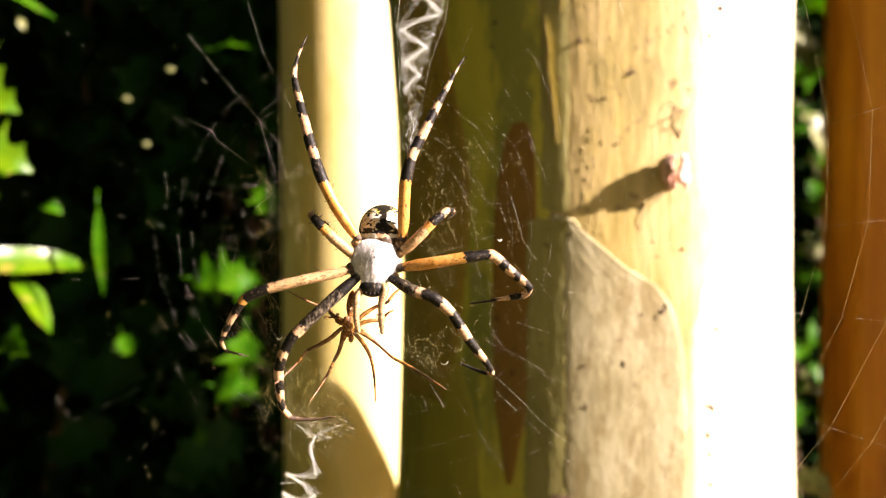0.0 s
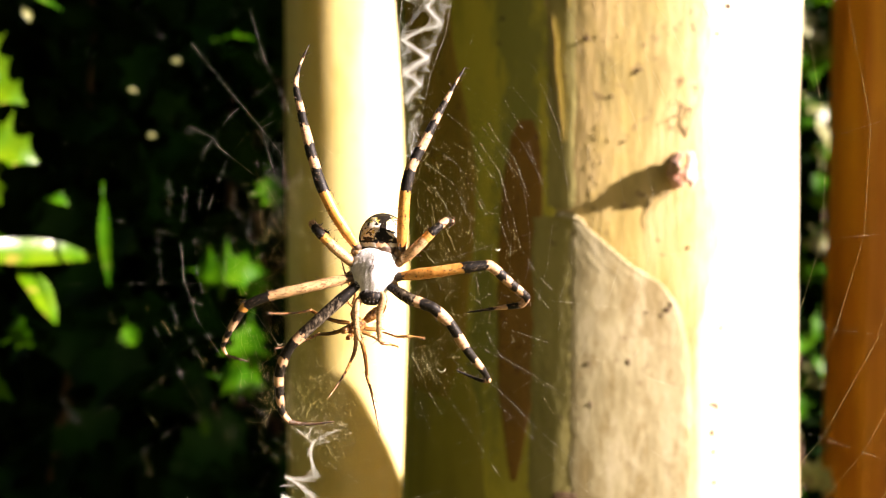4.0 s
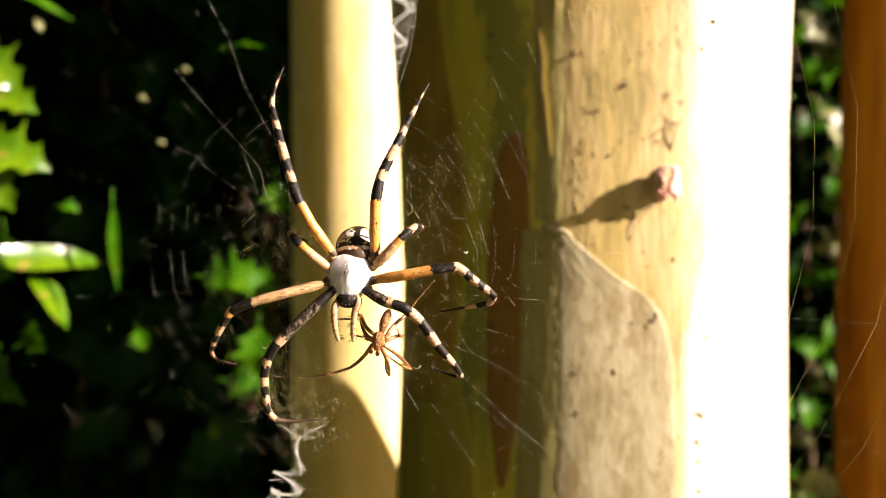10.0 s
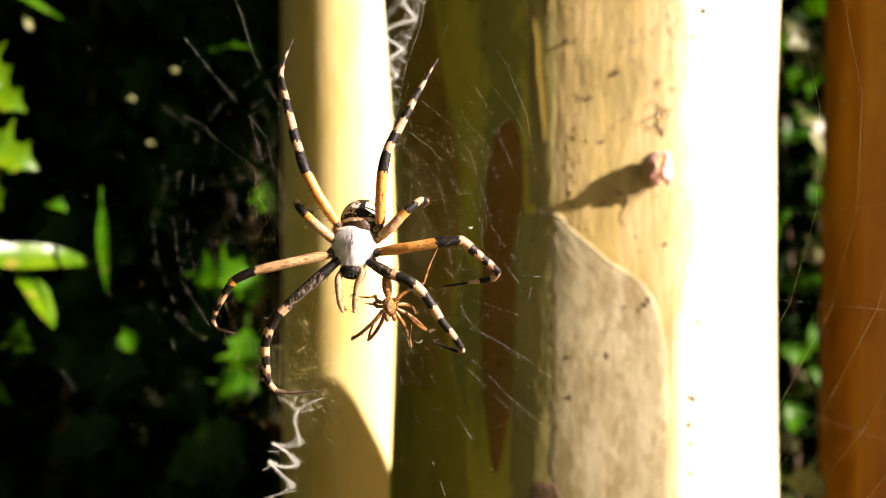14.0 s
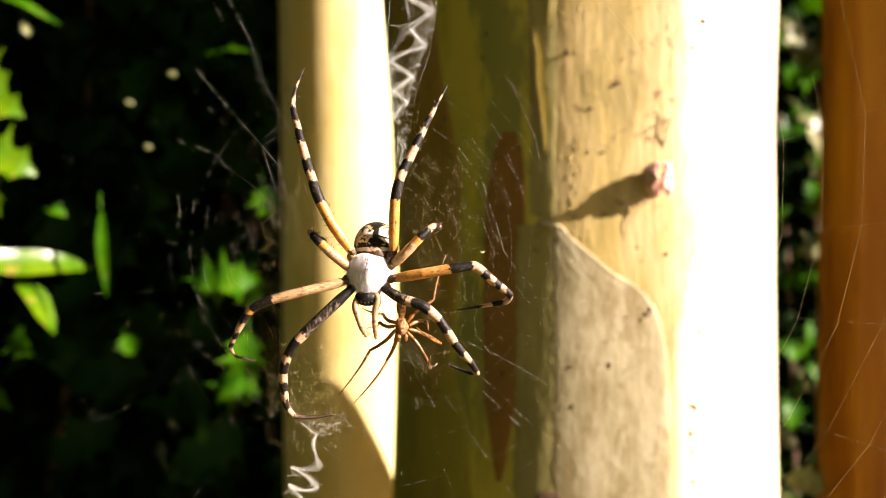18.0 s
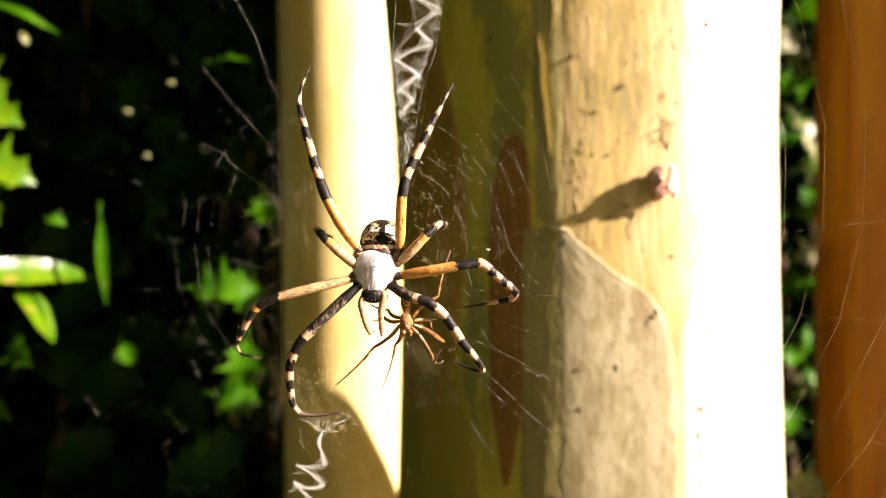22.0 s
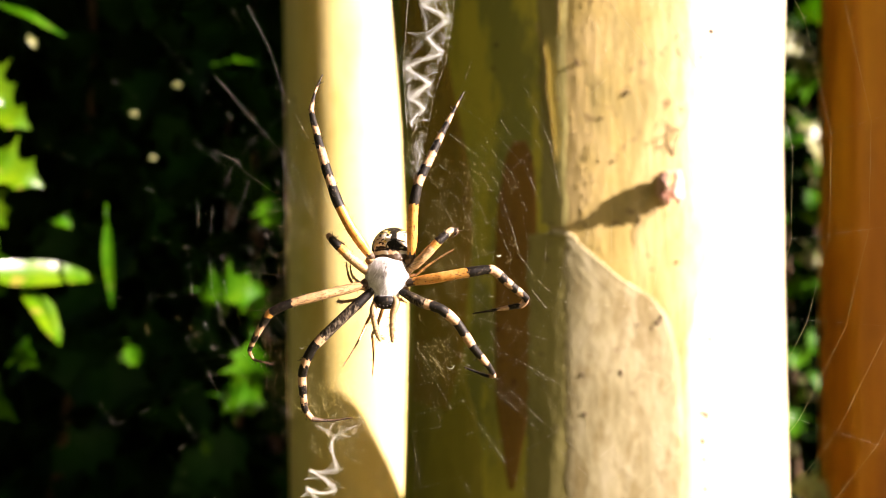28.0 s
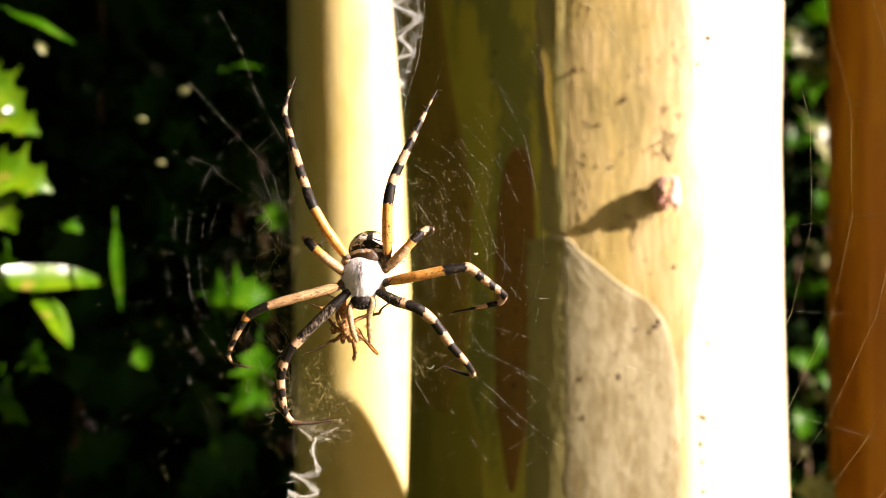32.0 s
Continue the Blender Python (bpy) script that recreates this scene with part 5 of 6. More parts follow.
spider_leg([(-2.2, -2.4, 2.2), (-5.0, -3.4, 4.5), (-7.0, -3.6, 6.4), (-8.2, -2.6, 7.6), (-7.6, -1.0, 7.2), (-6.2, -0.1, 6.4)], "short", 0.92, 7)
spider_leg([(3.4, -2.4, 2.9), (5.4, -3.4, 4.7), (7.6, -3.6, 7.0), (9.3, -2.6, 8.5), (10.2, -1.0, 8.5), (9.7, -0.1, 7.6)], "short", 0.92, 8)

# knobs where the legs join the body
for x, z in ((-2.3, 4.1), (3.3, 4.2), (-2.9, 0.95), (-2.3, 0.0), (3.2, 1.0), (2.6, -0.1), (-2.5, 2.5), (3.3, 2.9)):
    v, f = blob((0.72, 0.74, 0.66), 10, 14, lambda p: p * (1 + 0.08 * noise.noise(p * 3)) * MM)
    part("coxa", mesh_of("coxa", v, f, M_HIP), spider, "brown hip joint", Matrix.Translation((x * MM, -2.5 * MM, z * MM)))

# body: silver-haired back, dark face, patterned abdomen seen from its front end
def carapace_shape(p):
    """Broad and square behind, narrowing to the face, with a low ridge along the middle."""
    f = max(-0.999, min(0.999, p.z / 3.15))
    w = math.sqrt((1 - abs(f) ** 3) / (1 - f * f + 1e-4)) * (1.0 - 0.34 * max(0, -f) ** 1.2 - 0.06 * max(0, f))
    x = p.x * min(w, 1.9)
    y = p.y * (1.0 - 0.1 * abs(f))
    if y < 0:
        y *= 1.25 - 0.55 * abs(x) / 3.2
    return (Vector((x, y, p.z)) + Vector((0, -1, 0)) * 0.07 * noise.noise(p * 2.2)) * MM


C0 = Matrix.Translation((0.12 * MM, -2.6 * MM, 1.62 * MM))
v, f = blob((3.15, 1.6, 3.15), 30, 40, carapace_shape)
carapace = part("carapace", mesh_of("carapace", v, f, M_HIDE), spider, "carapace covered in silvery white hair", C0)
v, f = [], []
sv, sf, ss = [], [], []
rh = random.Random(9)
for i in range(4200):
    a, b = rh.uniform(0, 6.283), rh.uniform(-1.3, 1.3)
    p = Vector((3.15 * math.cos(b) * math.cos(a), 1.6 * math.cos(b) * math.sin(a), 3.15 * math.sin(b)))
    if p.y > 0.5:
        continue
    nrm = Vector((p.x / 9, p.y / 2.2, p.z / 13)).normalized()
    o = carapace_shape(p)
    e = o + (nrm * rh.uniform(0.05, 0.35) + Vector((rh.gauss(-0.3, 0.3), 0, -0.7))).normalized() * rh.uniform(0.35, 0.75) * MM
    tube([o, o.lerp(e, 0.5) + nrm * 0.00004, e], lambda q: 0.0000095 * (1.1 - q), 3, None, sv, sf, ss)
part("hair", mesh_of("hair", sv, sf, M_SILVER), carapace)
# the dark groove in the middle of the back
sv, sf, ss = [], [], []
for i in range(40):
    o = carapace_shape(Vector((rh.gauss(-0.1, 0.16), -1.6, 0.9))) + Vector((rh.gauss(0, 0.14), 0.04, rh.uniform(-0.9, 1.7))) * MM
    e = o + Vector((rh.gauss(-0.12, 0.1), -0.08, -0.6)) * MM
    tube([o, o.lerp(e, 0.5) + Vector((0, -0.00006, 0)), e], lambda q: 0.00003 * (1.1 - q), 3, None, sv, sf, ss)
part("groove_hair", mesh_of("groove_hair", sv, sf, M_BROWN), carapace, "dark hairs along the groove of the back")
v, f = blob((1.75, 1.3, 1.15), 16, 22, lambda p: (p + Vector((0, -0.1, 0)) * noise.noise(p * 2.5)) * MM)
face = part("face", mesh_of("face", v, f, M_BLACK), spider, "dark brown-black face", Matrix.Translation((-0.1 * MM, -2.8 * MM, -1.7 * MM)))
for x, z, r in ((-0.75, -0.5, 0.22), (-0.25, -0.62, 0.26), (0.25, -0.62, 0.26), (0.75, -0.5, 0.22)):
    v, f = blob((r, r, r), 8, 12, lambda p: p * MM)
    part("eye", mesh_of("eye", v, f, M_BLACK), face, m=Matrix.Translation((x * MM, -0.95 * MM, z * MM)))
v, f = blob((1.7, 1.2, 2.2), 12, 16, lambda p: p * MM)
part("sternum", mesh_of("sternum", v, f, M_BROWN), spider, "", Matrix.Translation((0.1 * MM, -1.9 * MM, 0.8 * MM)))
v, f = blob((0.9, 0.8, 1.2), 10, 14, lambda p: p * MM)
part("waist", mesh_of("waist", v, f, M_BROWN), spider, "brown waist", Matrix.Translation((0.5 * MM, -1.6 * MM, 4.6 * MM)))


def abdomen_pose(lift):
    return Matrix.Translation((0.95 * MM, -0.5 * MM, 5.1 * MM)) @ Euler((radians(-57 + lift), 0, radians(4))).to_matrix().to_4x4() @ Matrix.Translation((0, 0, 1.6 * MM))


def abdomen():
    """Egg-shaped, pointing back and up from the waist; its front end shows a dark tree-shaped mark on white over a brown collar."""
    verts, faces = blob((3.2, 2.75, 4.6), 90, 110)
    turn = Euler((radians(-57), 0, 0)).to_matrix()
    seen = [turn @ p for p in verts]
    top = max(p.z for p in seen)
    slots = []
    for face_ids in faces:
        c = sum((seen[i] for i in face_ids), Vector()) / len(face_ids)
        n = noise.noise(c * 1.6)
        u = (c.x + 0.22 * n) / 3.2
        # h: 0 at the collar, 1 on the crest of the back
        h = 1 - (top - c.z) / 5.2 + 0.035 * noise.noise(c * 2.4 + Vector((4, 0, 0))) + 0.05 * u * u
        w = abs(u)
        tree = 0.14 + 0.10 * n + (0.30 * max(0.0, 1 - abs(h - 0.38) / 0.12) if h < 0.50 else 0) + 0.9 * max(0.0, h - 0.74)
        if c.y > 0.3:
            slot = 1
        elif h < 0.12 + 0.04 * w:
            slot = 3
        elif h < 0.215 + 0.05 * w:
            slot = 2 if w < 0.25 else 0
        elif h < 0.30:
            slot = 1
        elif w < tree or (h < 0.38 and 0.45 < w < 0.8):
            slot = 1
        elif h < 0.75:
            slot = (4 if noise.noise(c * 2.9) > 0.3 else 0) if w < 0.92 and noise.noise(c * 1.9 + Vector((9, 0, 0))) < 0.24 else 1
        else:
            stripe = math.sin(h * 46 - w * 15 + 2 * n)
            slot = (4 if stripe > 0.45 else 0) if stripe > -0.15 and w > 0.12 else 1
        slots.append(slot)
    me = mesh_of("abdomen", [p * MM for p in verts], faces, [M_WHITE, M_BLACK, M_CREAM, M_BROWN, M_YELLOW], slots)
    return part("abdomen", me, spider, "abdomen marked in black, white and yellow", abdomen_pose(0))


ABDOMEN = abdomen()


def feeler(joints, label, seed):
    line = smooth_line([Vector(j) * MM for j in joints], 8)
    rad = lambda q: float(np.interp(q, [0, 0.3, 0.6, 0.8, 1], [0.46, 0.50, 0.40, 0.42, 0.2])) * MM
    verts, faces, slots = tube(line, rad, 8, [(1, 0)])
    hairs(verts, faces, slots, line[len(line) // 3:], lambda q: 0.0003, 44, 0.00085, 1, seed)
    return part("palp", mesh_of("palp", verts, faces, [M_BUFF, M_BROWN], slots), spider, label)


PALP_ROOTS = [(-1.4, -3.0, -1.8), (1.2, -3.0, -1.2)]
PALPS = [feeler([(-1.3, -2.9, -1.6), (-1.9, -3.5, -2.8), (-1.85, -3.7, -4.6), (-1.65, -3.6, -6.2), (-1.25, -3.4, -7.4)], "pale bristly feeler", 3),
         feeler([(1.1, -2.9, -1.0), (1.55, -3.6, -1.9), (1.05, -3.8, -3.4), (0.95, -3.7, -5.4), (1.0, -3.4, -7.5)], "pale bristly feeler", 4)]

# ---- the small spider that climbs about behind the large one ----
small = thing("small_spider", "small slender reddish-brown spider with long thin legs", "spider", Matrix.Translation(HUB))
v, f = blob((0.95, 0.8, 1.4), 18, 24, lambda p: Vector((p.x * (1 - 0.2 * max(0, -p.z)), p.y, p.z)) * (1 + 0.28 * noise.noise(p * 2.6)) * MM)
part("carapace", mesh_of("carapace", v, f, M_RED), small, "mottled red-brown carapace", Matrix.Translation((0, 0, -0.2 * MM)))
v, f = blob((0.72, 0.75, 1.85), 18, 20, lambda p: p * (1 + 0.16 * noise.noise(p * 2.2)) * MM)
part("abdomen", mesh_of("abdomen", v, f, M_RED), small, "slim buff-spotted abdomen", Matrix.Translation((0, 0.2 * MM, 2.7 * MM)))
for sx in (-1, 1):
    v, f = blob((0.36, 0.4, 0.6), 8, 12, lambda p: p * MM)
    part("palp", mesh_of("palp", v, f, M_RED), small, "rounded palp", Matrix.Translation((sx * 0.5 * MM, -0.4 * MM, -1.8 * MM)))


def thin_limb(length, bow, thick, seed):
    """One half of a thin leg, along x, with fine bristles."""
    line = smooth_line([Vector(j) * MM for j in ((0, 0, 0), (length * 0.3, -bow, bow), (length * 0.65, -bow * 0.8, bow * 0.9), (length, 0, 0))], 8)
    rad = lambda q: float(np.interp(q, [0, 0.15, 0.5, 0.9, 1], thick)) * MM
    verts, faces, slots = tube(line, rad, 7, [(1, 0)])
    hairs(verts, faces, slots, line, rad, 22, 0.0004, 0, seed)
    return mesh_of("leg", verts, faces, [M_MALE_LEG], slots)


# where each leg joins the body, and the lengths of its two halves
LEG_BASES = {"l1": (-0.7, -1.0, 6.5, 8.0), "l2": (-0.9, -0.6, 6.5, 8.0), "l3": (-1.0, -0.1, 3.4, 3.4), "l4": (-0.8, 0.4, 5.0, 6.0), "r1": (0.7, -1.0, 6.5, 8.0), "r2": (0.9, -0.6, 6.5, 8.0), "r3": (1.0, -0.1, 3.4, 3.4), "r4": (0.8, 0.4, 5.0, 7.0)}
SMALL_LEGS = {}
for i, (k, (x, z, upper, lower)) in enumerate(LEG_BASES.items()):
    SMALL_LEGS[k] = (part("upper_leg", thin_limb(upper, 0.3, (0.24, 0.30, 0.27, 0.24, 0.20), i), small, "brown upper leg"),
                     part("lower_leg", thin_limb(lower, 0.2, (0.20, 0.20, 0.15, 0.08, 0.05), i + 20), small, "thin bristly lower leg"))


# ---- what moves ----
WEB_ROWS = [
    (0, pose(-0.01102, 0.11922, 1.19324, 0.01, 1.01, -0.03)),
    (0.5, pose(-0.01136, 0.12092, 1.19236, 0.45, 0.80, -0.15)),
    (1, pose(-0.01087, 0.11992, 1.19249, -0.03, 0.72, 0.28)),
    (1.5, pose(-0.01161, 0.11907, 1.19352, 0.11, 1.29, 0.21)),
    (2, pose(-0.01172, 0.11999, 1.19273, 0.46, 1.32, -0.19)),
    (2.5, pose(-0.01100, 0.12068, 1.19186, 0.48, 0.89, -0.03)),
    (3, pose(-0.01148, 0.12110, 1.19227, 0.49, 1.02, 0.20)),
    (3.5, pose(-0.01207, 0.11992, 1.19273, 0.71, 1.34, -0.19)),
    (5.5, pose(-0.01231, 0.12214, 1.19237, 0.36, 1.12, -0.03)),
    (6, pose(-0.01182, 0.12183, 1.19298, -0.02, 0.58, 0.48)),
    (6.5, pose(-0.01184, 0.12201, 1.19359, -0.56, 0.60, -0.45)),
    (7, pose(-0.01216, 0.12208, 1.19419, -0.33, 0.62, -0.82)),
    (7.5, pose(-0.01210, 0.12155, 1.19459, -0.02, -0.58, -0.74)),
    (8, pose(-0.01175, 0.12167, 1.19485, 0.14, -0.91, -0.81)),
    (8.5, pose(-0.01111, 0.12304, 1.19483, 0.04, -0.79, -1.17)),
    (9, pose(-0.01146, 0.12244, 1.19487, -0.03, -0.71, -1.18)),
    (9.5, pose(-0.01148, 0.12215, 1.19532, 0.19, -0.49, -0.74)),
    (10, pose(-0.01096, 0.12264, 1.19475, -0.04, -0.60, -0.49)),
    (10.5, pose(-0.01086, 0.12306, 1.19421, -0.30, -0.54, -1.36)),
    (11, pose(-0.01075, 0.12249, 1.19418, -0.04, 1.01, -1.00)),
    (11.5, pose(-0.01099, 0.12173, 1.19421, -0.21, 1.10, -0.62)),
    (12, pose(-0.01078, 0.12117, 1.19418, -0.23, 1.05, -0.60)),
    (12.5, pose(-0.01034, 0.12066, 1.19422, -0.54, 1.13, -0.17)),
    (13, pose(-0.01039, 0.11998, 1.19480, -0.47, 1.22, -0.15)),
    (13.5, pose(-0.01084, 0.12054, 1.19339, -0.33, 0.95, -0.79)),
    (14, pose(-0.01094, 0.12101, 1.19284, -0.27, 0.86, -0.96)),
    (14.5, pose(-0.01080, 0.12082, 1.19352, -0.43, 0.94, -0.26)),
    (16.5, pose(-0.01086, 0.12057, 1.19381, -0.24, 0.82, -0.19)),
    (17, pose(-0.01133, 0.11982, 1.19439, -0.09, 1.10, -0.37)),
    (17.5, pose(-0.01136, 0.12140, 1.19349, 0.15, 0.62, -0.91)),
    (18, pose(-0.01015, 0.12178, 1.19289, 0.25, 0.16, -0.77)),
    (18.5, pose(-0.01041, 0.12020, 1.19334, 0.06, 0.25, 0.12)),
    (19, pose(-0.01048, 0.12006, 1.19268, 0.03, -0.07, -0.05)),
    (19.5, pose(-0.01105, 0.11938, 1.19312, -0.21, 0.37, -0.38)),
    (20, pose(-0.01143, 0.11964, 1.19300, 0.30, 0.35, -0.30)),
    (20.5, pose(-0.01154, 0.11964, 1.19300, 0.12, 0.23, 0.34)),
    (21, pose(-0.01161, 0.12015, 1.19277, 0.44, 0.13, 0.37)),
    (21.5, pose(-0.01177, 0.12083, 1.19344, 0.19, 0.54, -0.04)),
    (22, pose(-0.01166, 0.12199, 1.19316, 0.46, 0.50, -0.11)),
    (22.5, pose(-0.01090, 0.12183, 1.19315, 0.30, 0.41, 0.53)),
    (23, pose(-0.01135, 0.12072, 1.19289, 0.41, 0.37, 0.83)),
    (23.5, pose(-0.01136, 0.12096, 1.19371, -0.05, 0.52, 0.91)),
    (24, pose(-0.01130, 0.12132, 1.19377, 0.09, 0.61, 0.63)),
    (24.5, pose(-0.01149, 0.12141, 1.19341, 0.16, 0.45, 0.41)),
    (25, pose(-0.01140, 0.12133, 1.19309, 0.28, 0.24, 0.28)),
    (25.5, pose(-0.01141, 0.12213, 1.19308, 0.67, 0.36, 0.22)),
    (27.5, pose(-0.01101, 0.12123, 1.19337, 0.06, -0.06, 0.77)),
    (28, pose(-0.01129, 0.12189, 1.19354, 0.09, 0.31, 0.26)),
    (28.5, pose(-0.01112, 0.12173, 1.19434, -0.07, -0.26, 0.08)),
    (29, pose(-0.01158, 0.12073, 1.19442, 0.04, -0.21, -0.91)),
    (29.5, pose(-0.01176, 0.12036, 1.19434, 0.18, -0.60, -0.70)),
    (30, pose(-0.01139, 0.12050, 1.19533, 0.36, -0.88, -0.64)),
    (30.5, pose(-0.01245, 0.11865, 1.19496, 0.42, -0.63, -1.17)),
    (31, pose(-0.01241, 0.12036, 1.19422, -0.70, -0.50, 0.16)),
    (31.5, pose(-0.01215, 0.11927, 1.19438, -0.70, -0.51, 0.29)),
    (32, pose(-0.01308, 0.11806, 1.19483, -0.67, -0.95, -0.47)),
]


def web_at(t):
    for (t0, a), (t1, b) in zip(WEB_ROWS[:-1], WEB_ROWS[1:]):
        if t0 <= t <= t1:
            return a.lerp(b, (t - t0) / (t1 - t0))
    return WEB_ROWS[-1][1]


# where the small spider is on the web, in millimetres from the hub: seconds, right, up, behind, lean
SMALL_ROWS = [
    (0, -3.3, -6.6, 0.2, 6), (1, -3.4, -6.5, 0.2, 6), (2, -2.6, -6.4, 0.2, 5), (3, -3.2, -6.4, 0.2, 4), (3.5, -3.0, -6.3, 0.2, 10), (4.2, -1.5, -5.8, 0.4, 75), (4.9, 0.6, -5.8, 0.5, 145), (5.5, 2.2, -6.0, 0.5, 185), (6, 3.4, -6.5, 0.5, 195),
    (6.3, 3.0, -4.6, 1.2, 125), (6.6, 2.4, -2.0, 1.8, 60), (7, 1.9, 1.0, 2.4, 0), (7.5, 4.2, -0.4, 2.2, -30), (8, 7.1, -2.5, 1.6, -58), (8.5, 4.6, -1.2, 2.0, -30), (9, 0.0, -0.6, 2.4, 0), (9.5, 2.0, -4.0, 1.2, 10), (10, 3.9, -7.5, 0.3, 19),
    (10.5, 4.2, -6.7, 0.2, 12), (11, 4.7, -6.1, 0.2, 5), (12, 5.1, -6.0, 0.2, 1), (13, 5.4, -6.4, 0.2, -3), (14, 5.0, -6.4, 0.3, -8), (16.5, 4.9, -6.1, 0.3, -3), (17, 5.2, -6.0, 0.3, 0), (18, 4.7, -5.8, 0.3, -2), (19, 4.4, -5.2, 0.3, -2),
    (20, 4.4, -5.4, 0.3, -2), (21, 4.4, -5.2, 0.3, -2), (22, 4.5, -5.5, 0.3, -2), (23, 4.2, -5.3, 0.3, -2), (24, 4.1, -5.1, 0.3, -2), (25, 4.1, -4.6, 0.3, -2), (25.5, 3.9, -4.5, 0.3, 0), (26.5, 1.6, -2.0, 1.6, 5), (27.5, -0.8, -0.3, 2.4, 0),
    (28, -1.2, -0.1, 2.4, 0), (28.5, -0.9, 0.2, 2.4, 5), (29, -0.8, 0.0, 2.4, 0), (29.35, -2.4, 0.2, 2.4, 50), (29.7, -4.0, 0.2, 2.2, 100), (30, -5.2, 0.0, 2.0, 130), (30.5, -7.6, -1.8, 1.4, 100), (31, -9.4, -3.5, 0.8, 60), (31.5, -6.0, -5.0, 0.4, 20), (32, -3.0, -5.4, 0.2, -5),
]
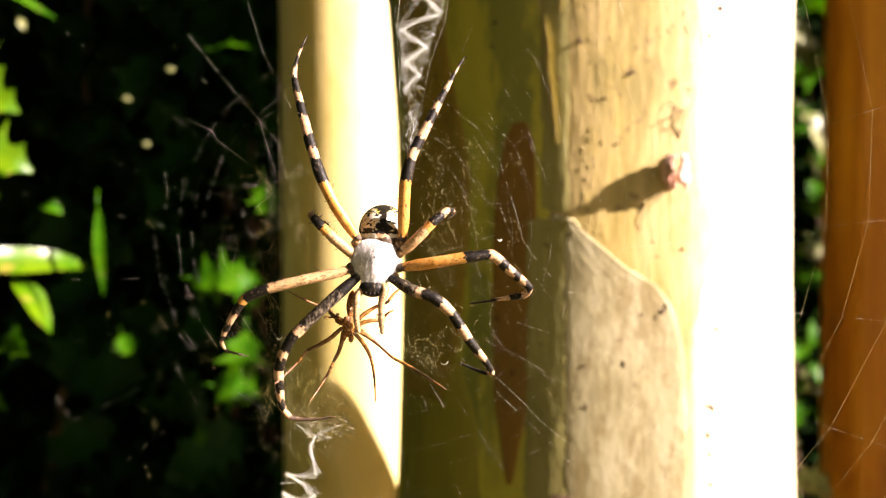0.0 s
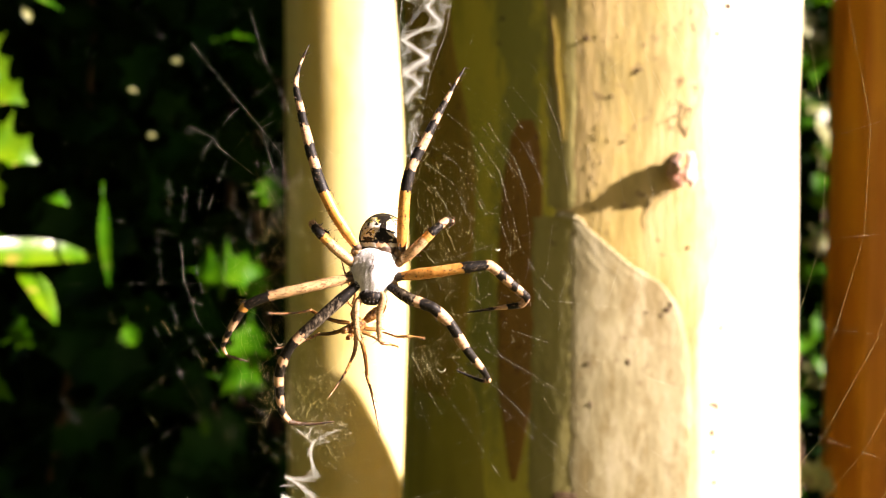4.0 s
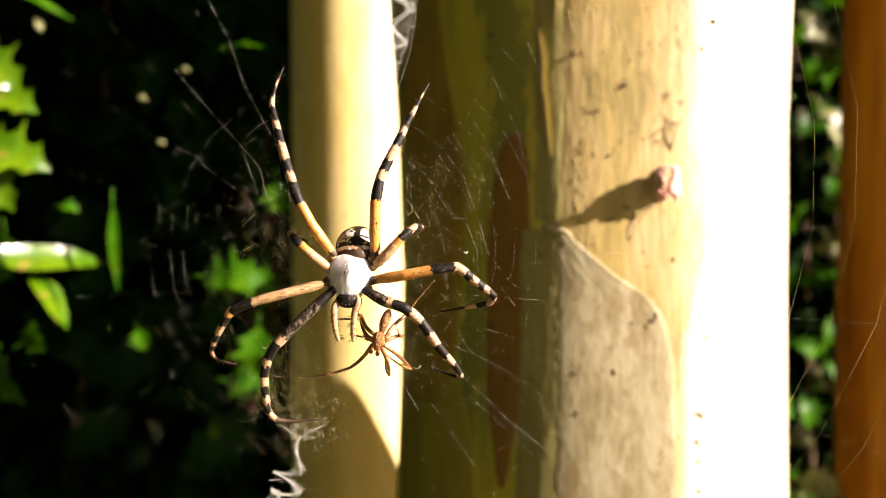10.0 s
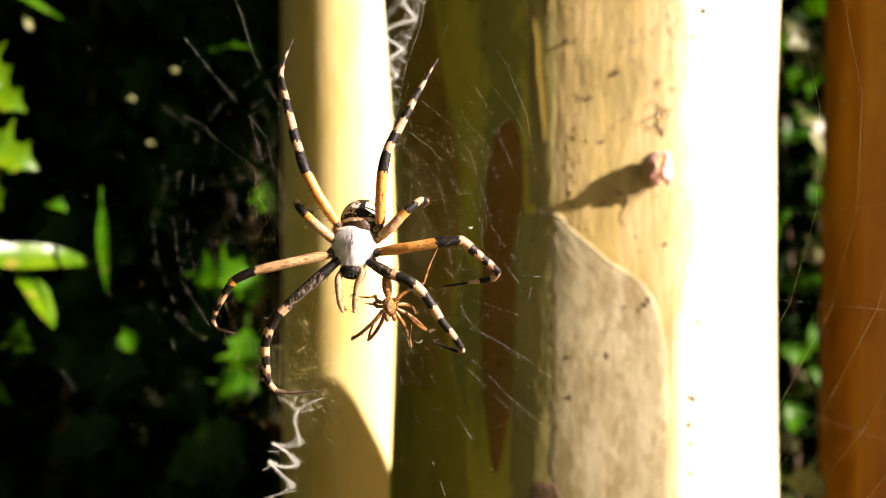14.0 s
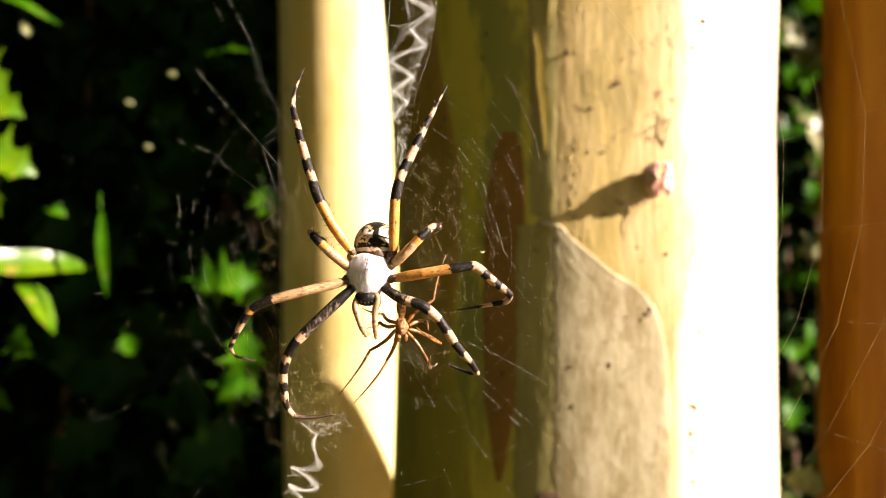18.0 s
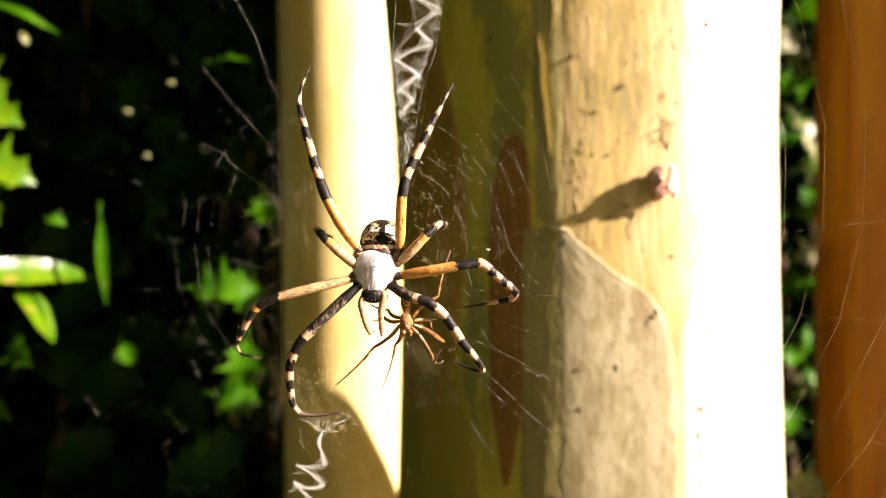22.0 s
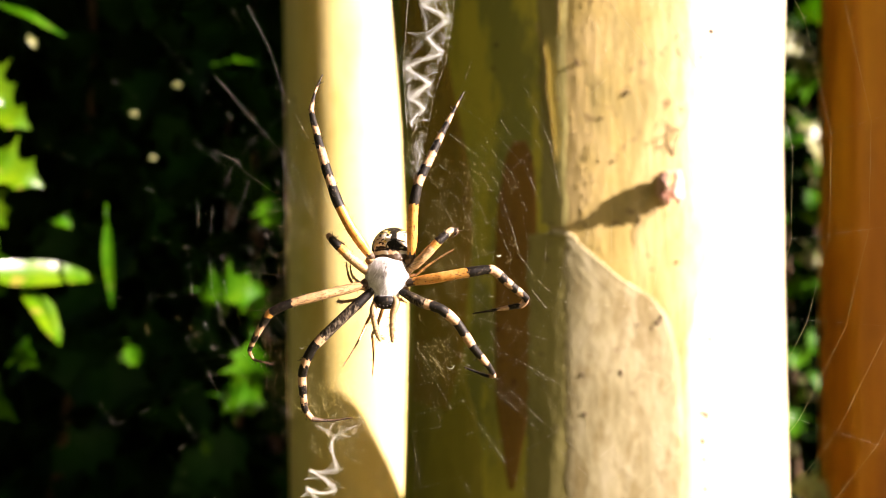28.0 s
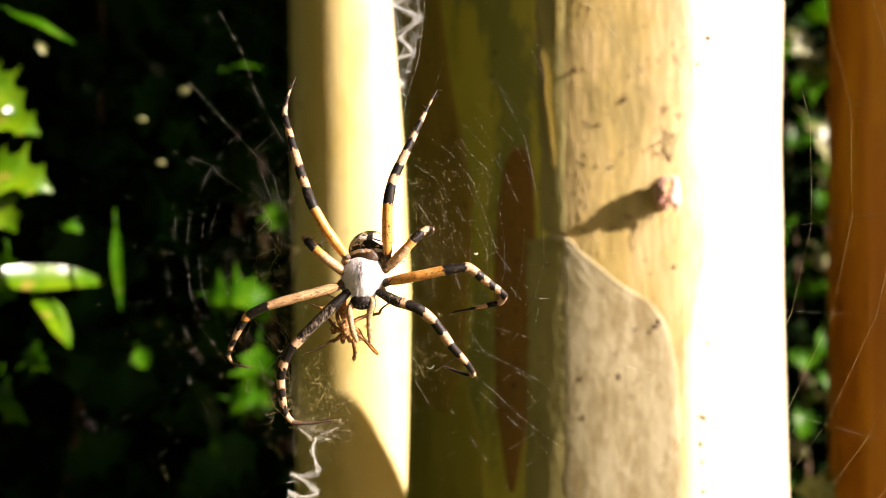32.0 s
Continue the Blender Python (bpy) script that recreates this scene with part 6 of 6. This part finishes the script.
# how its legs are held: seconds, then for each leg its knee and its foot, right and up of the body
GAIT = [
    (0, dict(l1=(-1.9, -5.7, -3.7, -10.5), l2=(-5.5, -4.5, -8.1, -8.4), l3=(-2.0, 0.8, -3.5, 0.5), l4=(-3.6, 1.5, -8.9, 3.2), r1=(3.1, -4.8, 4.8, -9.6), r2=(7.4, -4.6, 14.2, -7.1), r3=(5.4, 1.3, 5.4, 2.3), r4=(4.8, 3.6, 6.3, 5.6))),
    (3.5, dict(l1=(-1.9, -5.7, -3.7, -10.5), l2=(-5.5, -4.5, -8.1, -8.4), l3=(-2.0, 0.8, -3.5, 0.5), l4=(-3.6, 1.5, -8.9, 3.2), r1=(3.1, -4.8, 4.8, -9.6), r2=(7.4, -4.6, 14.2, -7.1), r3=(5.4, 1.3, 5.4, 2.3), r4=(4.8, 3.6, 6.3, 5.6))),
    (6, dict(l1=(-4.9, -4.1, -7.2, -9.5), l2=(-5.1, -0.9, -8.1, -1.4), l3=(-3.2, 1.4, -4.7, 2.8), l4=(-3.4, 2.1, -4.4, 2.7), r1=(5.0, -0.2, 8.7, -0.7), r2=(3.5, 0.2, 6.8, -0.1), r3=(2.1, 1.3, 3.9, -0.2), r4=(2.2, 1.1, 4.6, -0.0))),
    (7, dict(l1=(-2.4, 0.9, -1.7, -1.2), l2=(-2.1, 0.9, -2.7, -0.9), l3=(-1.7, 1.2, -2.4, 1.5), l4=(-2.4, 2.2, -1.7, 3.2), r1=(5.5, -0.7, 9.4, -1.9), r2=(4.1, -1.0, 7.0, 0.1), r3=(2.1, 2.2, 2.7, 3.2), r4=(1.4, 2.2, 2.1, 3.9))),
    (8, dict(l1=(-3.0, 1.8, -4.2, 4.4), l2=(-4.0, -1.6, -6.7, -1.9), l3=(-1.1, 2.6, -1.3, 4.1), l4=(-1.1, 2.6, -1.5, 4.8), r1=(3.6, -5.0, 7.8, -3.5), r2=(5.0, -6.1, 9.2, -4.6), r3=(1.5, -2.3, 2.7, -3.3), r4=(3.2, -1.1, 6.2, -0.7))),
    (9, dict(l1=(-1.9, -5.1, -3.9, -8.6), l2=(-3.1, -2.3, -5.3, -2.9), l3=(-1.4, 1.7, -0.3, 3.1), l4=(-1.4, 2.1, -0.3, 3.1), r1=(2.4, -6.3, 4.4, -9.2), r2=(4.4, -2.1, 7.1, -2.1), r3=(2.7, -0.3, 4.1, 0.0), r4=(5.5, -1.4, 10.3, 3.4))),
    (10, dict(l1=(-2.9, -5.9, -11.9, -11.1), l2=(-4.0, 1.5, -7.5, 0.8), l3=(-2.2, -0.6, -4.3, -0.6), l4=(-3.8, 2.0, -4.0, 3.2), r1=(2.9, -5.2, 1.7, -1.4), r2=(5.6, -3.1, 1.9, -1.3), r3=(3.0, 1.2, 2.1, 2.3), r4=(2.4, 4.1, 5.2, 11.6))),
    (12, dict(l1=(-3.3, -5.1, -1.2, 1.3), l2=(-5.2, -3.3, -1.4, 1.3), l3=(-2.4, 0.1, -3.5, -0.1), l4=(-3.1, 0.8, -4.8, 1.3), r1=(3.0, -5.8, 1.5, -1.3), r2=(4.2, -5.1, 1.7, -1.0), r3=(2.4, -0.1, 3.4, -0.6), r4=(3.7, 2.1, 7.4, 8.3))),
    (14, dict(l1=(-4.0, -5.0, -1.1, -0.5), l2=(-6.2, -4.5, -3.4, -3.3), l3=(-2.3, 0.5, -3.5, 0.7), l4=(-2.2, 1.4, -4.4, 1.8), r1=(2.2, -6.5, 3.1, -2.8), r2=(4.6, -4.4, 2.3, -1.0), r3=(3.0, -0.9, 3.6, -1.5), r4=(5.6, 2.7, 8.7, 8.8))),
    (17, dict(l1=(-2.9, -5.8, -8.6, -10.8), l2=(-5.1, -3.9, -9.4, -10.9), l3=(-3.4, 0.3, -5.1, -0.3), l4=(-3.1, 1.4, -5.6, 2.7), r1=(4.3, -7.1, 4.1, -3.8), r2=(5.5, -3.2, 2.1, 0.0), r3=(3.4, 0.3, 3.8, -0.7), r4=(4.8, 3.6, 7.4, 12.3))),
    (22, dict(l1=(-2.0, -4.0, -3.9, -10.0), l2=(-5.1, -4.1, -10.8, -9.4), l3=(-3.4, 0.4, -4.9, 0.2), l4=(-2.9, 1.4, -5.6, 2.8), r1=(4.5, -7.3, 4.8, -3.8), r2=(5.3, -3.6, 1.9, -0.1), r3=(3.2, -0.5, 3.6, -1.2), r4=(5.8, 4.2, 7.4, 12.1))),
    (25.5, dict(l1=(-2.0, -4.0, -3.9, -10.0), l2=(-5.1, -4.1, -10.8, -9.4), l3=(-3.4, 0.4, -4.9, 0.2), l4=(-2.9, 1.4, -5.6, 2.8), r1=(4.5, -7.3, 4.8, -3.8), r2=(5.3, -3.6, 1.9, -0.1), r3=(3.2, -0.5, 3.6, -1.2), r4=(5.8, 4.2, 7.4, 12.1))),
    (28, dict(l1=(-2.4, -5.5, -5.5, -11.6), l2=(-6.5, -2.1, -5.1, -1.9), l3=(-8.9, 2.2, -6.0, 6.8), l4=(-4.1, 1.4, -4.3, 3.9), r1=(-1.4, -7.5, -0.7, -12.3), r2=(2.7, -1.9, 4.1, -2.0), r3=(1.7, 1.4, 2.4, 2.1), r4=(6.2, 2.4, 12.1, 6.7))),
    (29, dict(l1=(-2.2, -7.2, -6.2, -14.2), l2=(-2.7, -3.1, -6.8, -2.7), l3=(-3.1, 1.5, -3.0, 2.4), l4=(-2.7, -2.9, -4.3, -3.2), r1=(1.8, -7.4, 2.1, -14.2), r2=(2.6, -1.4, 3.9, -1.5), r3=(1.0, 1.5, 1.7, 2.2), r4=(5.1, 3.2, 10.6, 6.7))),
    (30, dict(l1=(-0.1, -4.1, -2.7, -4.7), l2=(-1.1, 1.1, -2.5, 1.7), l3=(-1.3, 1.3, -2.0, 1.6), l4=(-1.0, 2.0, -1.4, 3.0), r1=(1.6, -3.8, 3.1, -5.9), r2=(6.2, -1.3, 9.2, -2.1), r3=(0.8, 0.9, 0.1, 0.7), r4=(6.6, 3.5, 14.8, 6.0))),
    (31, dict(l1=(-4.5, -2.3, -9.6, -3.9), l2=(-4.8, -1.5, -8.6, 0.2), l3=(-5.0, 0.1, -9.0, 1.5), l4=(1.5, 3.9, 2.6, 6.5), r1=(2.8, -5.0, -0.6, -8.2), r2=(4.8, -2.7, 9.9, -5.8), r3=(3.9, 1.3, 0.4, 1.4), r4=(4.5, -1.4, 12.0, -2.6))),
    (32, dict(l1=(-3.3, -2.1, -6.3, -3.2), l2=(-3.2, 3.0, -4.9, 4.4), l3=(-2.4, -0.5, -1.3, 0.8), l4=(-0.7, 4.2, -1.9, 5.3), r1=(0.2, -5.3, 1.7, -3.6), r2=(3.9, -4.8, 2.2, -0.2), r3=(1.9, -1.9, 2.3, -0.9), r4=(4.9, 1.3, 7.5, 3.1))),
]


def limb_pose(at, d):
    """A limb that starts at a point and runs along d."""
    x = d.normalized()
    y = Vector((0, 1, 0)) - x * x.y
    y.normalize()
    z = x.cross(y)
    return Matrix.Translation(at) @ Matrix((x, y, z)).transposed().to_4x4()


def reach(dx, dz, length, side):
    """The direction that shows as (dx, dz) for a limb of this length; what is left over runs in depth."""
    flat = math.hypot(dx, dz)
    if flat > length * 0.98:
        return Vector((dx, 0, dz)) * (length * 0.98 / flat) + Vector((0, side * length * 0.2, 0))
    return Vector((dx, side * math.sqrt(length ** 2 - flat ** 2), dz))


def leg_rows(key):
    """Both halves of a leg from time to time, in steps short enough for the knee to hold."""
    x, z, upper, lower = LEG_BASES[key]
    states = []
    for t, held in GAIT:
        kx, kz, fx, fz = held[key]
        states.append((t, reach(kx - x, kz - z, upper, 1), None, (fx, fz)))
    states = [(t, a, reach(f[0] - x - a.x, f[1] - z - a.z, lower, -1 if a.y > 1 else 1)) for t, a, _, f in states]
    rows_a, rows_b = [], []
    hip = Vector((x, -0.1, z))
    for (t0, a0, b0), (t1, a1, b1) in zip(states, states[1:] + states[-1:]):
        turn = max(a0.angle(a1), b0.angle(b1))
        n = max(1, int(turn / 0.35))
        for k in range(n if t1 > t0 else 1):
            f = k / n
            a = (a0 * (1 - f) + a1 * f + Vector((0, 0.02 * math.sin(math.pi * f), 0))).normalized() * upper
            b = (b0 * (1 - f) + b1 * f + Vector((0, -0.02 * math.sin(math.pi * f), 0))).normalized() * lower
            t = t0 + (t1 - t0) * f
            rows_a.append((t, limb_pose(hip * MM, a)))
            rows_b.append((t, limb_pose((hip + a) * MM, b)))
    return [r for r in (rows_a + [(32.0, rows_a[-1][1])] if rows_a[-1][0] < 32 else rows_a)], [r for r in (rows_b + [(32.0, rows_b[-1][1])] if rows_b[-1][0] < 32 else rows_b)]


def motions():
    walk(web, WEB_ROWS)
    walk(spider, WEB_ROWS)
    rows = []
    for t, x, z, y, lean in SMALL_ROWS:
        rows.append((t, web_at(t) @ Matrix.Translation((x * MM, y * MM, z * MM)) @ Matrix.Rotation(radians(lean), 4, "Y")))
    walk(small, rows)
    for key, (upper, lower) in SMALL_LEGS.items():
        rows_a, rows_b = leg_rows(key)
        walk(upper, rows_a)
        walk(lower, rows_b)
    # the large one's feelers sway, and its abdomen lifts and sinks
    sway = [[(0, 4), (3, 4), (6, -4), (7, 0), (12, 0), (14, -2), (17, -14), (19, -14), (22, -10), (25, -8), (28, -6), (29, -8), (30, -10), (31, -3), (32, -5)],
            [(0, -3), (3, -3), (6, 3), (7, 1), (9, 1), (12, 8), (14, 5), (17, -3), (22, -2), (28, 0), (29, -1), (30, -5), (31, 1), (32, 0)]]
    for root, rows, ob in zip(PALP_ROOTS, sway, PALPS):
        at = Vector(root) * MM
        walk(ob, [(t, Matrix.Translation(at) @ Matrix.Rotation(radians(a), 4, "Y") @ Matrix.Translation(-at)) for t, a in rows])
    walk(ABDOMEN, [(t, abdomen_pose(a)) for t, a in [(0, 0), (3, 0), (6, -4), (8, -12), (14, -12), (17, -7), (19, 0), (22, -2), (25, -2), (28, -5), (29, -9), (32, -12)]])


motions()
